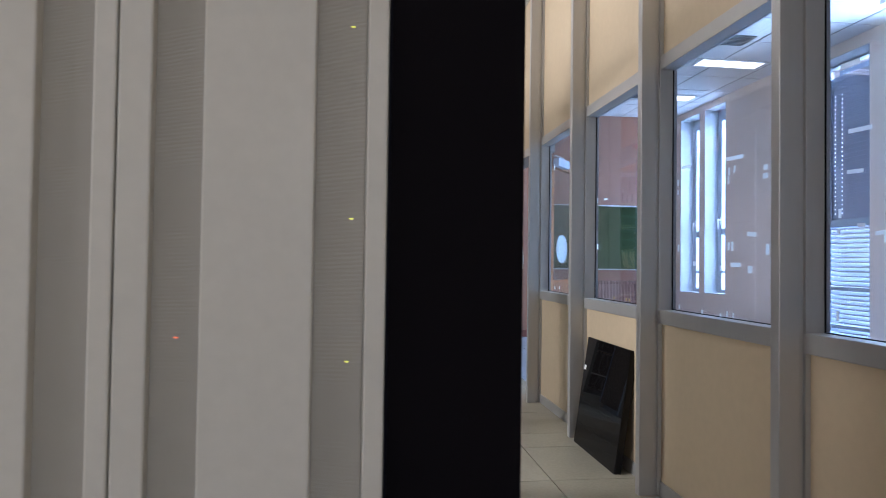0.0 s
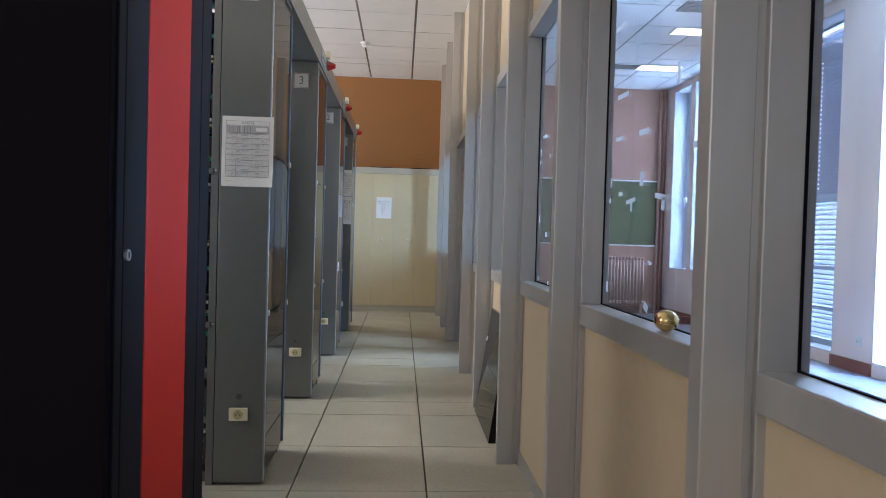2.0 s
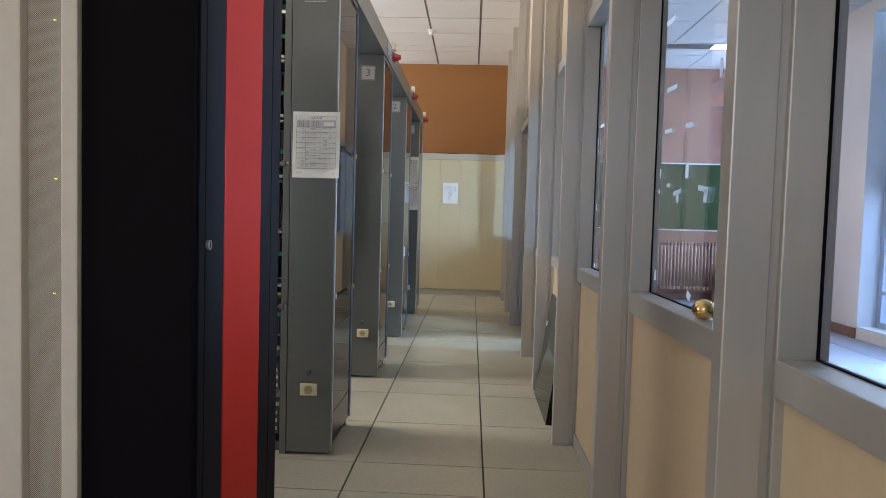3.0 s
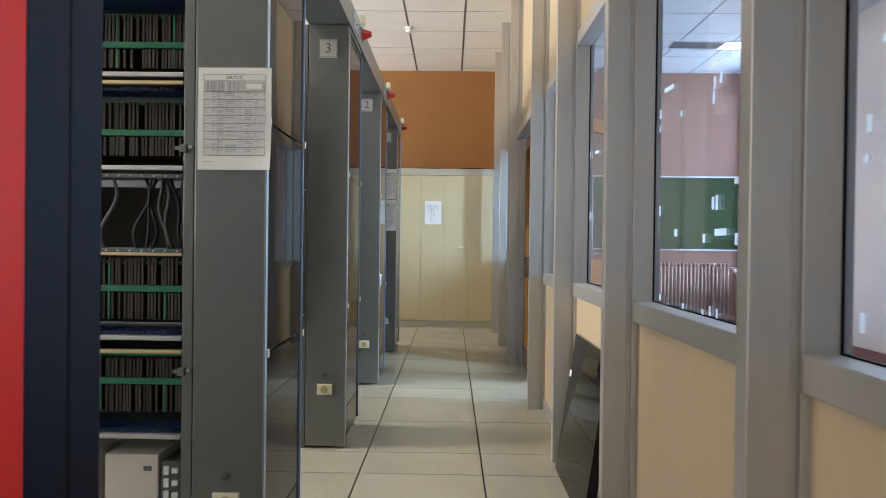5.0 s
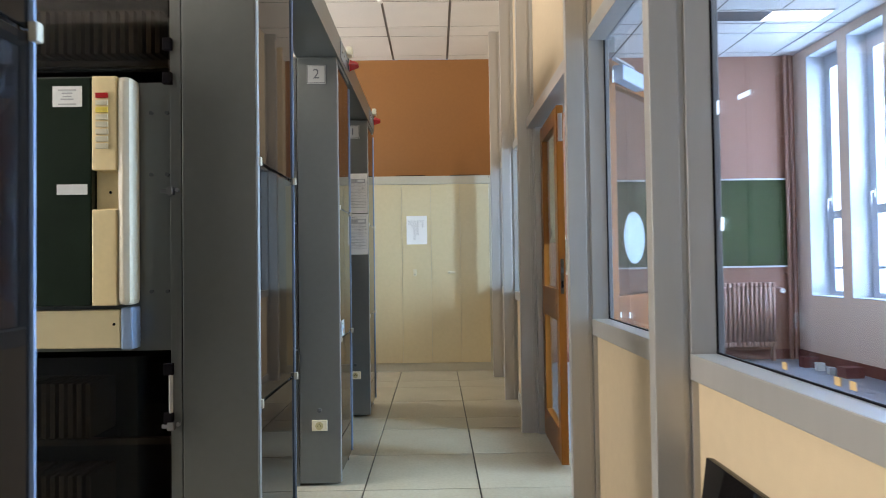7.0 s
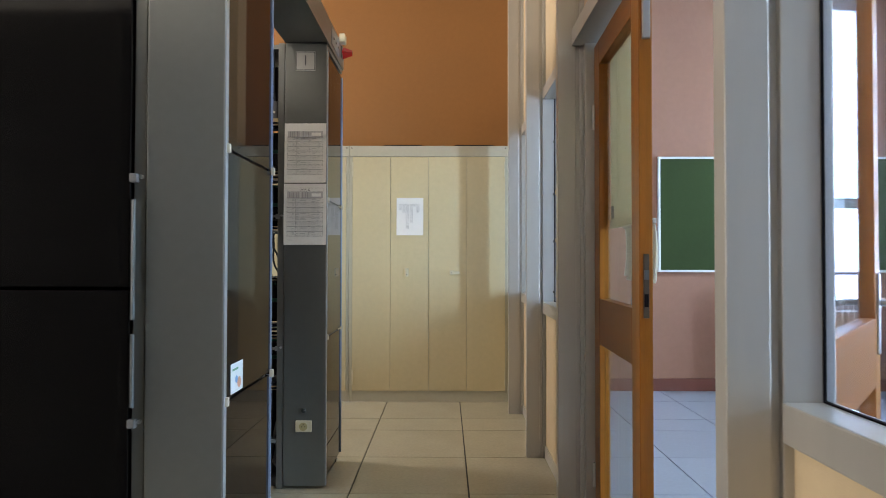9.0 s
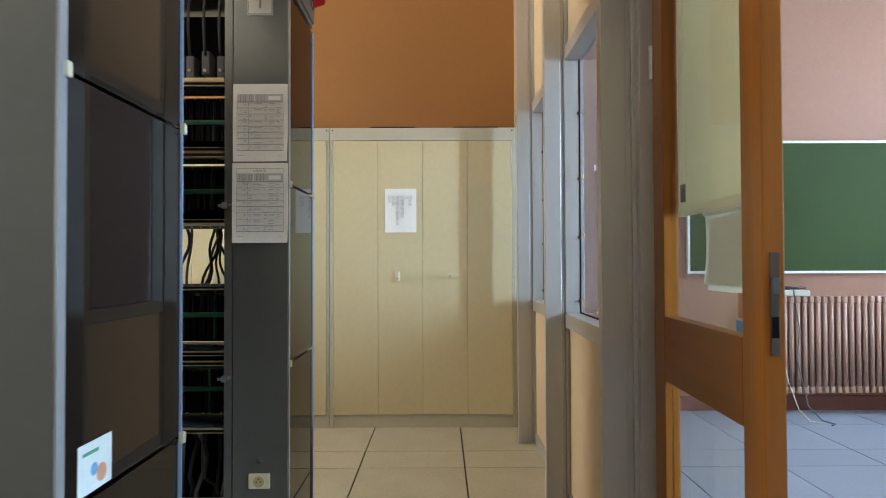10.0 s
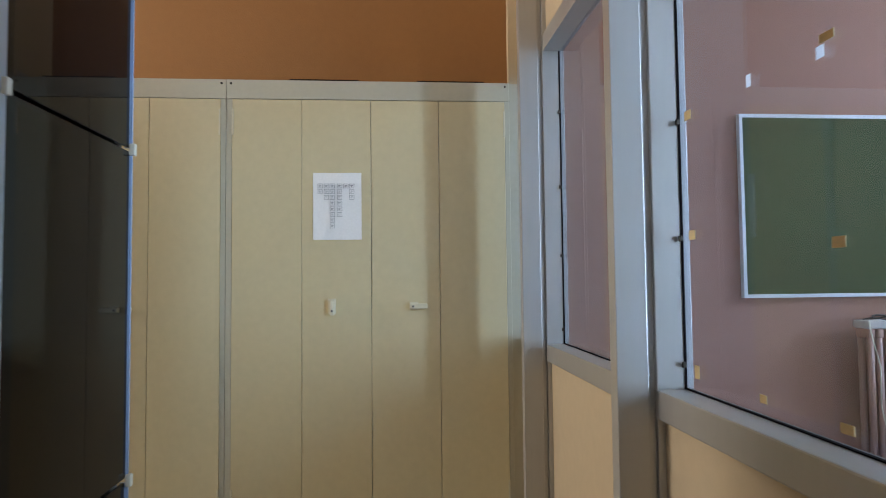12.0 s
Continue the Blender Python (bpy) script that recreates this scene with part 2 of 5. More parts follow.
# white frames against bright sky: their backlit shade is put into the colour
M_BACKLITFRAME = mat("backlit_white_frame", (0.46, 0.50, 0.56), 0.4)
M_MAROON = mat("maroon_card", (0.20, 0.055, 0.05), 0.6, 0, 0.1, 6)
M_LIT = glow("lit_diffuser", (1.0, 0.97, 0.93), 4.0)
M_SKYGLOW = glow("shutter_hole_glow", (0.85, 0.93, 1.0), 3.0)


# ---- mesh helpers ----
def box(bm, x0, x1, y0, y1, z0, z1, bevel=0.0):
    ret = bmesh.ops.create_cube(bm, size=1.0)
    for v in ret["verts"]:
        v.co = Vector(((x0 + x1) / 2 + v.co.x * (x1 - x0), (y0 + y1) / 2 + v.co.y * (y1 - y0), (z0 + z1) / 2 + v.co.z * (z1 - z0)))
    if bevel:
        edges = list({e for v in ret["verts"] for e in v.link_edges})
        bmesh.ops.bevel(bm, geom=edges, offset=bevel, segments=2, affect="EDGES", profile=0.6)
    return bm


def boxes(*specs, bevel=0.0):
    bm = bmesh.new()
    for s in specs:
        box(bm, *s, bevel=bevel)
    return bm


def rod(bm, a, b, r, n=12, r2=None):
    a, b = Vector(a), Vector(b)
    ret = bmesh.ops.create_cone(bm, cap_ends=True, segments=n, radius1=r, radius2=r if r2 is None else r2, depth=(b - a).length)
    m = Matrix.Translation((a + b) / 2) @ (b - a).to_track_quat("Z", "Y").to_matrix().to_4x4()
    bmesh.ops.transform(bm, matrix=m, verts=ret["verts"])
    return bm


def tube(bm, pts, r, n=8):
    """One bent round bar through the points."""
    ps = [Vector(p) for p in pts]
    rings, side = [], None
    for k, p in enumerate(ps):
        d = (ps[min(k + 1, len(ps) - 1)] - ps[max(k - 1, 0)]).normalized()
        if side is None:
            side = d.orthogonal().normalized()
        side = (side - d * side.dot(d)).normalized()
        up = d.cross(side)
        rings.append([bm.verts.new(p + r * (side * math.cos(2 * math.pi * q / n) + up * math.sin(2 * math.pi * q / n))) for q in range(n)])
    for a, b in zip(rings, rings[1:]):
        for q in range(n):
            bm.faces.new((a[q], a[(q + 1) % n], b[(q + 1) % n], b[q])).smooth = True
    bm.faces.new(rings[0][::-1])
    bm.faces.new(rings[-1])
    return bm


def smooth(bm):
    for f in bm.faces:
        f.smooth = len(f.verts) == 4
    return bm


def mesh_of(name, bm, material):
    me = bpy.data.meshes.new(name)
    bm.normal_update()
    bm.to_mesh(me)
    bm.free()
    me.materials.append(material)
    return me


def part(name, bm, material, parent=None, label="", at=None):
    ob = new(name, mesh_of(name, bm, material))
    ob.parent = parent
    if at is not None:
        ob.location = at
    if label:
        tagged(ob, label)
    return ob


def share(name, me, parent, at, rz=0.0):
    ob = new(name, me)
    ob.parent = parent
    ob.location, ob.rotation_euler = at, (0, 0, rz)
    return ob


def thing(name, at, label, category, group="", kind=""):
    ob = new(name)
    ob.empty_display_size = 0.1
    ob.location = at
    return tagged(ob, label, category, group, kind)


def text(name, body, size, m, material, parent, depth=0.0006):
    cu = bpy.data.curves.new(name, "FONT")
    cu.body, cu.size, cu.align_x, cu.align_y = body, size, "CENTER", "CENTER"
    tmp = bpy.data.objects.new(name, cu)
    scene.collection.objects.link(tmp)
    bpy.context.view_layer.update()
    me = bpy.data.meshes.new_from_object(tmp.evaluated_get(bpy.context.evaluated_depsgraph_get()))
    bpy.data.objects.remove(tmp)
    me.materials.clear()
    me.materials.append(material)
    ob = new(name, me)
    ob.parent = parent
    ob.matrix_basis = m
    return ob


# ---- the shell ----
def structure(name, bm, material, label, category="wall"):
    return tagged(part(name, bm, material), label, category, kind="structure")


structure("floor_slab", boxes((WEST - 0.3, EAST + 0.6, SOUTH - 0.2, FAR + 0.2, -0.2, -0.012)), M_JOINT, "dark subfloor under the raised floor tiles", "floor")
# far wall: orange in the machine room, pink in the classroom
structure("wall_far", boxes((WEST - 0.2, 1.58, FAR, FAR + 0.2, 0, CEIL)), M_ORANGE, "orange-brown painted plaster wall above the cabinets")
structure("wall_far_classroom", boxes((1.58, EAST + 0.5, FAR, FAR + 0.2, 0, CEIL)), M_PINK, "pink painted plaster wall of the classroom")
# the opening in this unseen wall is added for the fill lamp
structure("wall_near", boxes((WEST - 0.2, -1.0, SOUTH - 0.2, SOUTH, 0, CEIL), (1.4, EAST + 0.5, SOUTH - 0.2, SOUTH, 0, CEIL), (-1.0, 1.4, SOUTH - 0.2, SOUTH, 0, 0.95), (-1.0, 1.4, SOUTH - 0.2, SOUTH, 2.85, CEIL)), M_PALEWALL, "plain beige plaster wall closing both rooms")
# outer wall of the classroom with its window openings; the last two are unseen
WINS = ((9.02, 9.59, 0.74, 3.46), (8.33, 8.88, 0.75, 3.46), (5.78, 6.70, 0.12, 3.42), (4.35, 5.25, 0.12, 3.42), (1.15, 2.05, 0.12, 3.42))
bm = bmesh.new()
ys = sorted(WINS)
cur = SOUTH
for y0, y1, z0, z1 in ys:
    box(bm, EAST, EAST + 0.42, cur, y0, 0, CEIL)
    box(bm, EAST, EAST + 0.42, y0, y1, 0, z0)
    box(bm, EAST, EAST + 0.42, y0, y1, z1, CEIL)
    cur = y1
box(bm, EAST, EAST + 0.42, cur, FAR, 0, CEIL)
structure("wall_east", bm, M_PINKDUSK, "beige-pink plaster outer wall with deep window reveals")
# west wall of the machine room, unseen, with window openings assumed for its lamps
bm = bmesh.new()
cur = SOUTH
for yy in (0.2, 2.25, 3.75, 4.97, 8.85):
    box(bm, WEST - 0.3, WEST, cur, yy - 0.55, 0, CEIL)
    box(bm, WEST - 0.3, WEST, yy - 0.55, yy + 0.55, 0, 1.15)
    box(bm, WEST - 0.3, WEST, yy - 0.55, yy + 0.55, 2.85, CEIL)
    cur = yy + 0.55
box(bm, WEST - 0.3, WEST, cur, FAR, 0, CEIL)
structure("wall_west", bm, M_PALEWALL, "pale plaster wall with assumed, unseen window openings")


# ---- ceiling: one mesh of mineral tiles in a dark grid ----
def ceiling(name, x0, x1, y0, y1, ox, cuts, px, label, skip=()):
    bm = bmesh.new()
    box(bm, x0, x1, y0, y1, CEIL + 0.004, CEIL + 0.15)
    g = tagged(part(name, bm, M_GRID), label, "ceiling", kind="structure")
    verts, faces = [], []
    j = 0.012
    xs = [ox + px * i for i in range(-20, 20)]
    yy = sorted(cuts)
    for xa in xs:
        for ya, yb in zip(yy, yy[1:]):
            a, b, c, d = max(xa + j, x0), min(xa + px - j, x1), max(ya + 0.009, y0), min(yb - 0.009, y1)
            if b - a < 0.03 or d - c < 0.03 or any(s[0] < (a + b) / 2 < s[1] and s[2] < (c + d) / 2 < s[3] for s in skip):
                continue
            dz = random.uniform(-0.0015, 0.0015)
            n = len(verts)
            verts += [(p, q, r) for r in (CEIL + dz, CEIL + 0.02) for p, q in ((a, c), (b, c), (b, d), (a, d))]
            faces += [[n + k for k in f] for f in ((3, 2, 1, 0), (4, 5, 6, 7), (0, 1, 5, 4), (1, 2, 6, 5), (2, 3, 7, 6), (3, 0, 4, 7))]
    me = bpy.data.meshes.new(name)
    me.from_pydata(verts, [], faces)
    me.materials.append(M_CEIL)
    ob = new("ceiling_tiles", me)
    tagged(ob, "white mineral fibre ceiling tiles", "ceiling", kind="structure")
    return ob


CY = [9.70 - 0.625 * i for i in range(-2, 2)] + [8.80 - 0.625 * i for i in range(0, 22)]
ceiling("ceiling", WEST, 1.50, SOUTH, FAR, 0.352, CY, 0.625, "suspended ceiling grid of the machine room")
ceiling("ceiling_classroom", 1.56, EAST, SOUTH, FAR, 1.66, CY, 0.625, "suspended ceiling grid of the classroom")


# ---- aluminium partition ----
POSTS = [-1.19, -0.14, 0.912, 1.974, 3.038, 4.10, 5.16, 6.80, 7.87, 8.95]
PW = 0.046
wall = thing("wall_partition", (0, 0, 0), "grey aluminium partition with cream panels and glazing", "partition", kind="structure")
bm = boxes((1.39, 1.468, 0, PW, 0, CEIL), bevel=0.003)
box(bm, 1.468, 1.486, 0.012, PW - 0.012, 0, CEIL)
box(bm, 1.486, 1.578, 0.0, PW, 0, CEIL, bevel=0.003)
post_me = mesh_of("post", bm, M_ALU)
for y in POSTS:
    share("post", post_me, wall, (0, y, 0))
ends = POSTS + [FAR]
part("panel_above", boxes((1.50, 1.56, SOUTH, POSTS[0], 0, CEIL)), M_CREAM, wall)
SILL0, SILL1, HEAD0, HEAD1 = 0.853, 0.922, 2.13, 2.20


def panes_bay(i):
    a, b = ends[i] + PW, ends[i + 1]
    part("panel", boxes((1.505, 1.555, a, b, 0.07, SILL0)), M_CREAM, wall)
    part("panel", boxes((1.505, 1.555, a, b, HEAD1, CEIL)), M_CREAM, wall)
    part("base_rail", boxes((1.497, 1.56, a, b, 0, 0.07)), M_ALU, wall)
    w = thing("window_%d" % (i + 1), (1.55, a, SILL0), "interior window in an aluminium frame", "window", kind="structure")
    d = b - a
    part("sill", boxes((-0.066, 0.026, 0, d, 0, SILL1 - SILL0), bevel=0.004), M_ALU, w)
    part("head_rail", boxes((-0.06, 0.026, 0, d, HEAD0 - SILL0, HEAD1 - SILL0), bevel=0.003), M_ALU, w)
    bm = boxes((0.005, 0.010, 0, 0.003, SILL1 - SILL0, HEAD0 - SILL0), (0.005, 0.010, d - 0.003, d, SILL1 - SILL0, HEAD0 - SILL0),
               (0.003, 0.010, 0.004, d - 0.004, SILL1 - SILL0, SILL1 - SILL0 + 0.003))
    part("gasket", bm, M_BLACK, w)
    p = part("pane", boxes((0.010, 0.015, 0.002, d - 0.002, SILL1 - SILL0 + 0.003, HEAD0 - SILL0)), M_GLASS, w)
    p.visible_shadow = False
    return w, p


BAYS = {}
for i in range(len(POSTS)):
    if i == 6:          # the doorway
        continue
    BAYS[i] = panes_bay(i)

# ---- door bay ----
D0, D1 = 5.16 + PW, 6.80
part("filler_strip", boxes((1.424, 1.504, 9.372, 9.392, 0, 2.12)), M_CABFRAME, wall)
part("filler_strip", boxes((1.424, 1.504, 9.372, 9.392, 2.12, CEIL)), M_CREAM, wall)
part("panel", boxes((1.505, 1.555, D0, D1, 2.16, CEIL)), M_CREAM, wall)
part("head_rail", boxes((1.45, 1.62, D0, D1, 2.09, 2.16), bevel=0.003), M_ALU, wall)


def door_leaf(name, at, rz, w, label, sign=1):
    """A framed wooden leaf with two panes; hinge edge at local y = 0, leaf towards sign * y."""
    d = thing(name, at, label, "door", kind="structure")
    d.rotation_euler = (0, 0, rz)
    h, t, s = 2.07, 0.042, 0.095

    def bx(y0, y1, z0, z1, bev=0.003, x0=-t / 2, x1=t / 2):
        ya, yb = sorted((sign * y0, sign * y1))
        return boxes((x0, x1, ya, yb, z0, z1), bevel=bev)
    part("stile", bx(0, s, 0.012, h), M_WOOD, d)
    part("stile", bx(w - s, w, 0.012, h), M_WOOD, d)
    part("top_rail", bx(s, w - s, h - 0.1, h), M_WOODRAIL, d)
    part("middle_rail", bx(s, w - s, 0.825, 1.01), M_WOODRAIL, d)
    part("bottom_rail", bx(s, w - s, 0.012, 0.2), M_WOODRAIL, d)
    for z0, z1 in ((1.01, h - 0.1), (0.2, 0.825)):
        p = part("pane", bx(s, w - s, z0, z1, 0, -0.003, 0.003), M_DOORGLASS, d)
        p.visible_shadow = False
    return d


part("door_jamb", boxes((1.50, 1.578, 6.765, D1, 0, 2.09), bevel=0.002), M_ALU, wall)
leaf = door_leaf("door_1", (1.559, 6.760, 0), radians(-1.9), 0.70, "varnished orange wooden door leaf with glass panes, slightly ajar", -1)
leaf2 = door_leaf("door_2", (1.56, D0 + 0.012, 0), radians(-40), 0.85, "varnished orange wooden door leaf with glass panes, standing open", 1)

# ---- door fittings ----
def handle_lever(parent, y, z, side, sign=1):
    bm = boxes((side * 0.024 - 0.004, side * 0.024 + 0.004, y - 0.018, y + 0.018, z - 0.11, z + 0.11), bevel=0.003)
    rod(bm, (side * 0.02, y, z + 0.03), (side * 0.065, y, z + 0.03), 0.009)
    rod(bm, (side * 0.062, y, z + 0.03), (side * 0.062, y - sign * 0.11, z + 0.03), 0.009)
    part("handle", smooth(bm), M_STEEL, parent, "steel lever handle with back plate")


def box_leaning(y0, y1, z0, z1, x, flare):
    """A thin page, a little wider at its foot and bowed."""
    b_ = bmesh.new()
    rows_ = []
    for k in range(7):
        f = k / 6
        z, w = z1 + (z0 - z1) * f, flare * f
        rows_.append([[b_.verts.new((x + t_ + 0.006 * math.sin(math.pi * f), y, z)) for t_ in (0, 0.0012)] for y in (y0, y1 + w * 0.4)])
    for a, c in zip(rows_, rows_[1:]):
        b_.faces.new((a[0][0], a[1][0], c[1][0], c[0][0]))
        b_.faces.new((a[0][1], c[0][1], c[1][1], a[1][1]))
        b_.faces.new((a[0][0], c[0][0], c[0][1], a[0][1]))
        b_.faces.new((a[1][0], a[1][1], c[1][1], c[1][0]))
    for a, c in ((rows_[0], 1), (rows_[-1], -1)):
        f = (a[0][0], a[0][1], a[1][1], a[1][0])
        b_.faces.new(f if c > 0 else f[::-1])
    return b_


# ajar leaf: lock in the free edge, blind and sheet behind the upper pane
part("lock_plate", boxes((-0.009, 0.009, -0.7025, -0.699, 0.985, 1.185), bevel=0.001), M_DARKWOOD, leaf, "dark brown steel lock plate set in the edge")
part("lock_bolt", boxes((-0.007, 0.007, -0.709, -0.702, 1.105, 1.135)), M_RACKDARK, leaf)
part("latch_opening", boxes((-0.006, 0.006, -0.705, -0.701, 1.02, 1.06)), M_BLACK, leaf)
part("hinge", rod(bmesh.new(), (-0.024, -0.002, 1.72), (-0.024, -0.002, 1.82), 0.008), M_STEEL, leaf)
part("hinge", rod(bmesh.new(), (-0.024, -0.002, 0.22), (-0.024, -0.002, 0.32), 0.008), M_STEEL, leaf)
part("top_bolt", boxes((-0.012, 0.012, -0.715, -0.70, 1.86, 2.02), bevel=0.002), M_STEEL, leaf)
bl = part("roller_blind", boxes((0.030, 0.034, -0.60, -0.075, 1.32, 1.99)), M_BLIND, leaf, "cream roller blind half drawn behind the pane")
part("blind_bar", boxes((0.026, 0.040, -0.605, -0.07, 1.295, 1.322), bevel=0.003), M_BLIND, bl)
part("blind_tag", boxes((0.026, 0.029, -0.135, -0.10, 1.335, 1.385)), M_RACKDARK, bl)
pad = part("paper_pad", box_leaning(-0.60, -0.205, 1.105, 1.305, 0.055, 0.03), M_SHEET, leaf, "white paper pad hanging behind the pane")
part("under_page", box_leaning(-0.595, -0.22, 1.09, 1.28, 0.060, 0.03), M_SHEET, pad)
part("pad_clamp", boxes((0.050, 0.062, -0.60, -0.20, 1.288, 1.304), bevel=0.002), M_SILVER, pad)
st = part("sticker", boxes((-0.0055, -0.0035, -0.585, -0.54, 1.015, 1.04)), M_BLUESTICK, leaf, "small blue and orange sticker")
part("sticker_patch", boxes((-0.0055, -0.0035, -0.57, -0.55, 1.045, 1.10), bevel=0.0005), M_ORANGESTICK, st)
# open leaf: lever, closer, round notice
handle_lever(leaf2, 0.80, 1.02, -1, 1)
handle_lever(leaf2, 0.80, 1.02, 1, 1)
part("door_closer", boxes((0.022, 0.075, 0.06, 0.32, 1.975, 2.045), bevel=0.006), M_CLOSER, leaf2, "pale blue-grey door closer")
part("closer_arm", boxes((0.05, 0.07, 0.0, 0.2, 2.05, 2.06)), M_STEEL, leaf2)
bm = bmesh.new()
rod(bm, (-0.0068, 0.34, 1.28), (-0.0048, 0.34, 1.28), 0.125, 40)
part("round_notice", bm, M_NOTICE, leaf2, "round white paper notice on the glass")
bm = bmesh.new()
for k in range(9):
    box(bm, -0.006, -0.0045, 0.14, 0.146, 1.5 + 0.05 * k, 1.508 + 0.05 * k)
part("tape_dots", bm, M_TAPE, leaf2)


# ---- printed papers ----
def paper_sheet(name, at, rz, label, w=0.215, h=0.305, heading="", kind_="table", curl=0.012):
    """A sheet that hangs flat on a face looking towards local -y, its lower corner curled."""
    t = thing(name, at, label, "paper")
    t.rotation_euler = (0, 0, rz)
    bm = bmesh.new()
    nx, nz = 8, 10
    grid = []
    for layer in (0.0, 0.0006):
        g = []
        for j in range(nz + 1):
            for i in range(nx + 1):
                u, v = i / nx, j / nz
                lift = curl * (max(0, u - 0.75) * 4) ** 2 * (max(0, 0.35 - v) / 0.35) + 0.0015 * (1 + math.sin(5 * v + 3 * u))
                g.append(bm.verts.new((w * (u - 0.5), -0.0008 - lift - layer, h * (v - 0.5))))
        grid.append(g)
    for g, flip in zip(grid, (True, False)):
        for j in range(nz):
            for i in range(nx):
                q = [g[j * (nx + 1) + i], g[j * (nx + 1) + i + 1], g[(j + 1) * (nx + 1) + i + 1], g[(j + 1) * (nx + 1) + i]]
                bm.faces.new(q[::-1] if flip else q).smooth = True
    sheet = part("sheet", bm, M_PAPER, t)
    d0, d1 = -0.0062, -0.0050
    if kind_ == "table":
        X0, X1 = -w * 0.42, w * 0.42
        part("header_bar", boxes((X0, X1, d0, d1, h * 0.265, h * 0.365)), M_INKLIGHT, t)
        part("header_box", boxes((X1 - 0.058, X1 - 0.010, d0 - 0.0004, d0, h * 0.290, h * 0.342)), M_PAPER, t)
        part("header_gap", boxes((X0 + 0.066, X0 + 0.068, d0 - 0.0004, d0, h * 0.265, h * 0.365)), M_PAPER, t)
        bm = bmesh.new()
        for x in (X0 + 0.012, X0 + 0.024, X0 + 0.032, X0 + 0.048, X0 + 0.056, X0 + 0.078, X0 + 0.092, X0 + 0.104):
            box(bm, x, x + 0.0025, d0 - 0.0003, d0, h * 0.268, h * 0.362)
        for k in range(9):
            z = h * (0.265 - 0.078 * k)
            box(bm, X0, X1, d0, d1, z - 0.0008, z + 0.0008)
        for x in (X0, X0 + 0.044, X1):
            box(bm, x - 0.0004, x + 0.0004, d0 + 0.0001, d1, -h * 0.360, h * 0.265)
        if heading:
            for z in (h * 0.372, h * 0.43):
                box(bm, X0, X1, d0, d1, z - 0.0005, z + 0.0005)
            for x in (X0, X1):
                box(bm, x - 0.0005, x + 0.0005, d0 + 0.0001, d1, h * 0.372, h * 0.43)
        tagged(part("table_ruling", bm, M_INKMID, t), kind="stuff")
        bm = bmesh.new()
        rnd = random.Random(hash_of(name, at))
        for k in range(8):
            for q in range(4):
                z = h * (0.252 - 0.078 * k) - 0.0055 * q
                box(bm, X0 + 0.002, X1 - 0.002, d0 + 0.0003, d1, z - 0.0002, z + 0.0002)
                for a, b in ((0.026, 0.040), (0.048, 0.062), (0.066, 0.10), (0.108, 0.120), (0.125, 0.150), (0.155, 0.168)):
                    if rnd.random() < (0.55 if q < 2 else 0.2):
                        box(bm, X0 + a, X0 + b - rnd.random() * 0.008, d0, d1, z - 0.003, z - 0.001)
        box(bm, X0, X0 + 0.03, d0, d1, -h * 0.425, -h * 0.42)
        box(bm, X1 - 0.015, X1, d0, d1, -h * 0.425, -h * 0.42)
        tagged(part("table_text", bm, M_INKLIGHT, t), kind="stuff")
        if heading:
            text("heading", heading, 0.013, pose(0, d0, h * 0.401, 90, 0, 0), M_INK, t)
    else:
        bm = bmesh.new()
        for x, count in ((-0.40, 2), (-0.27, 3), (-0.15, 8), (0.0, 6), (0.13, 1), (0.25, 3)):
            x *= w
            for k in range(count):
                z = h * 0.335 - k * 0.0265
                e_ = 0.0012
                for e in ((x, x + 0.022, z - e_, z), (x, x + 0.022, z - 0.020, z - 0.020 + e_), (x, x + e_, z - 0.020, z), (x + 0.022 - e_, x + 0.022, z - 0.020, z),
                          (x + 0.005, x + 0.016, z - 0.0085, z - 0.0065), (x + 0.005, x + 0.013, z - 0.0135, z - 0.012)):
                    box(bm, e[0], e[1], d0, d1, e[2], e[3])
        tagged(part("diagram", bm, M_INKMID, t), kind="stuff")
    return t


def hash_of(name, at):
    return int(sum(ord(c) for c in name) + 1000 * abs(at[1]) + 77 * abs(at[2]))


# ---- equipment racks ----
RACKS = [2.755, 4.265, 5.823, 7.333]
LABELS = ["4", "3", "2", "1"]
RACK_WORDS = ["grey steel rack full of circuit cards, paper on its end", "grey steel rack with a black-doored tape drive and smoked covers",
              "grey steel rack closed by dark smoked acrylic doors", "grey steel rack with dark card shelves and two paper lists"]


XL, XR = -0.53, 0.045     # the visible module of each rack
card_me = mesh_of("circuit_card", boxes((0, 0.0075, 0, 0.20, 0, 0.086), bevel=0.0), M_CARD)
card_low = mesh_of("circuit_card", boxes((0, 0.0075, 0, 0.20, 0, 0.060), bevel=0.0), M_CARD)
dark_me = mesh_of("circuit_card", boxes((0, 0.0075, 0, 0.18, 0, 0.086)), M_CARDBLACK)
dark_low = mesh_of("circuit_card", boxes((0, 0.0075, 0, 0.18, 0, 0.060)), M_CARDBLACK)


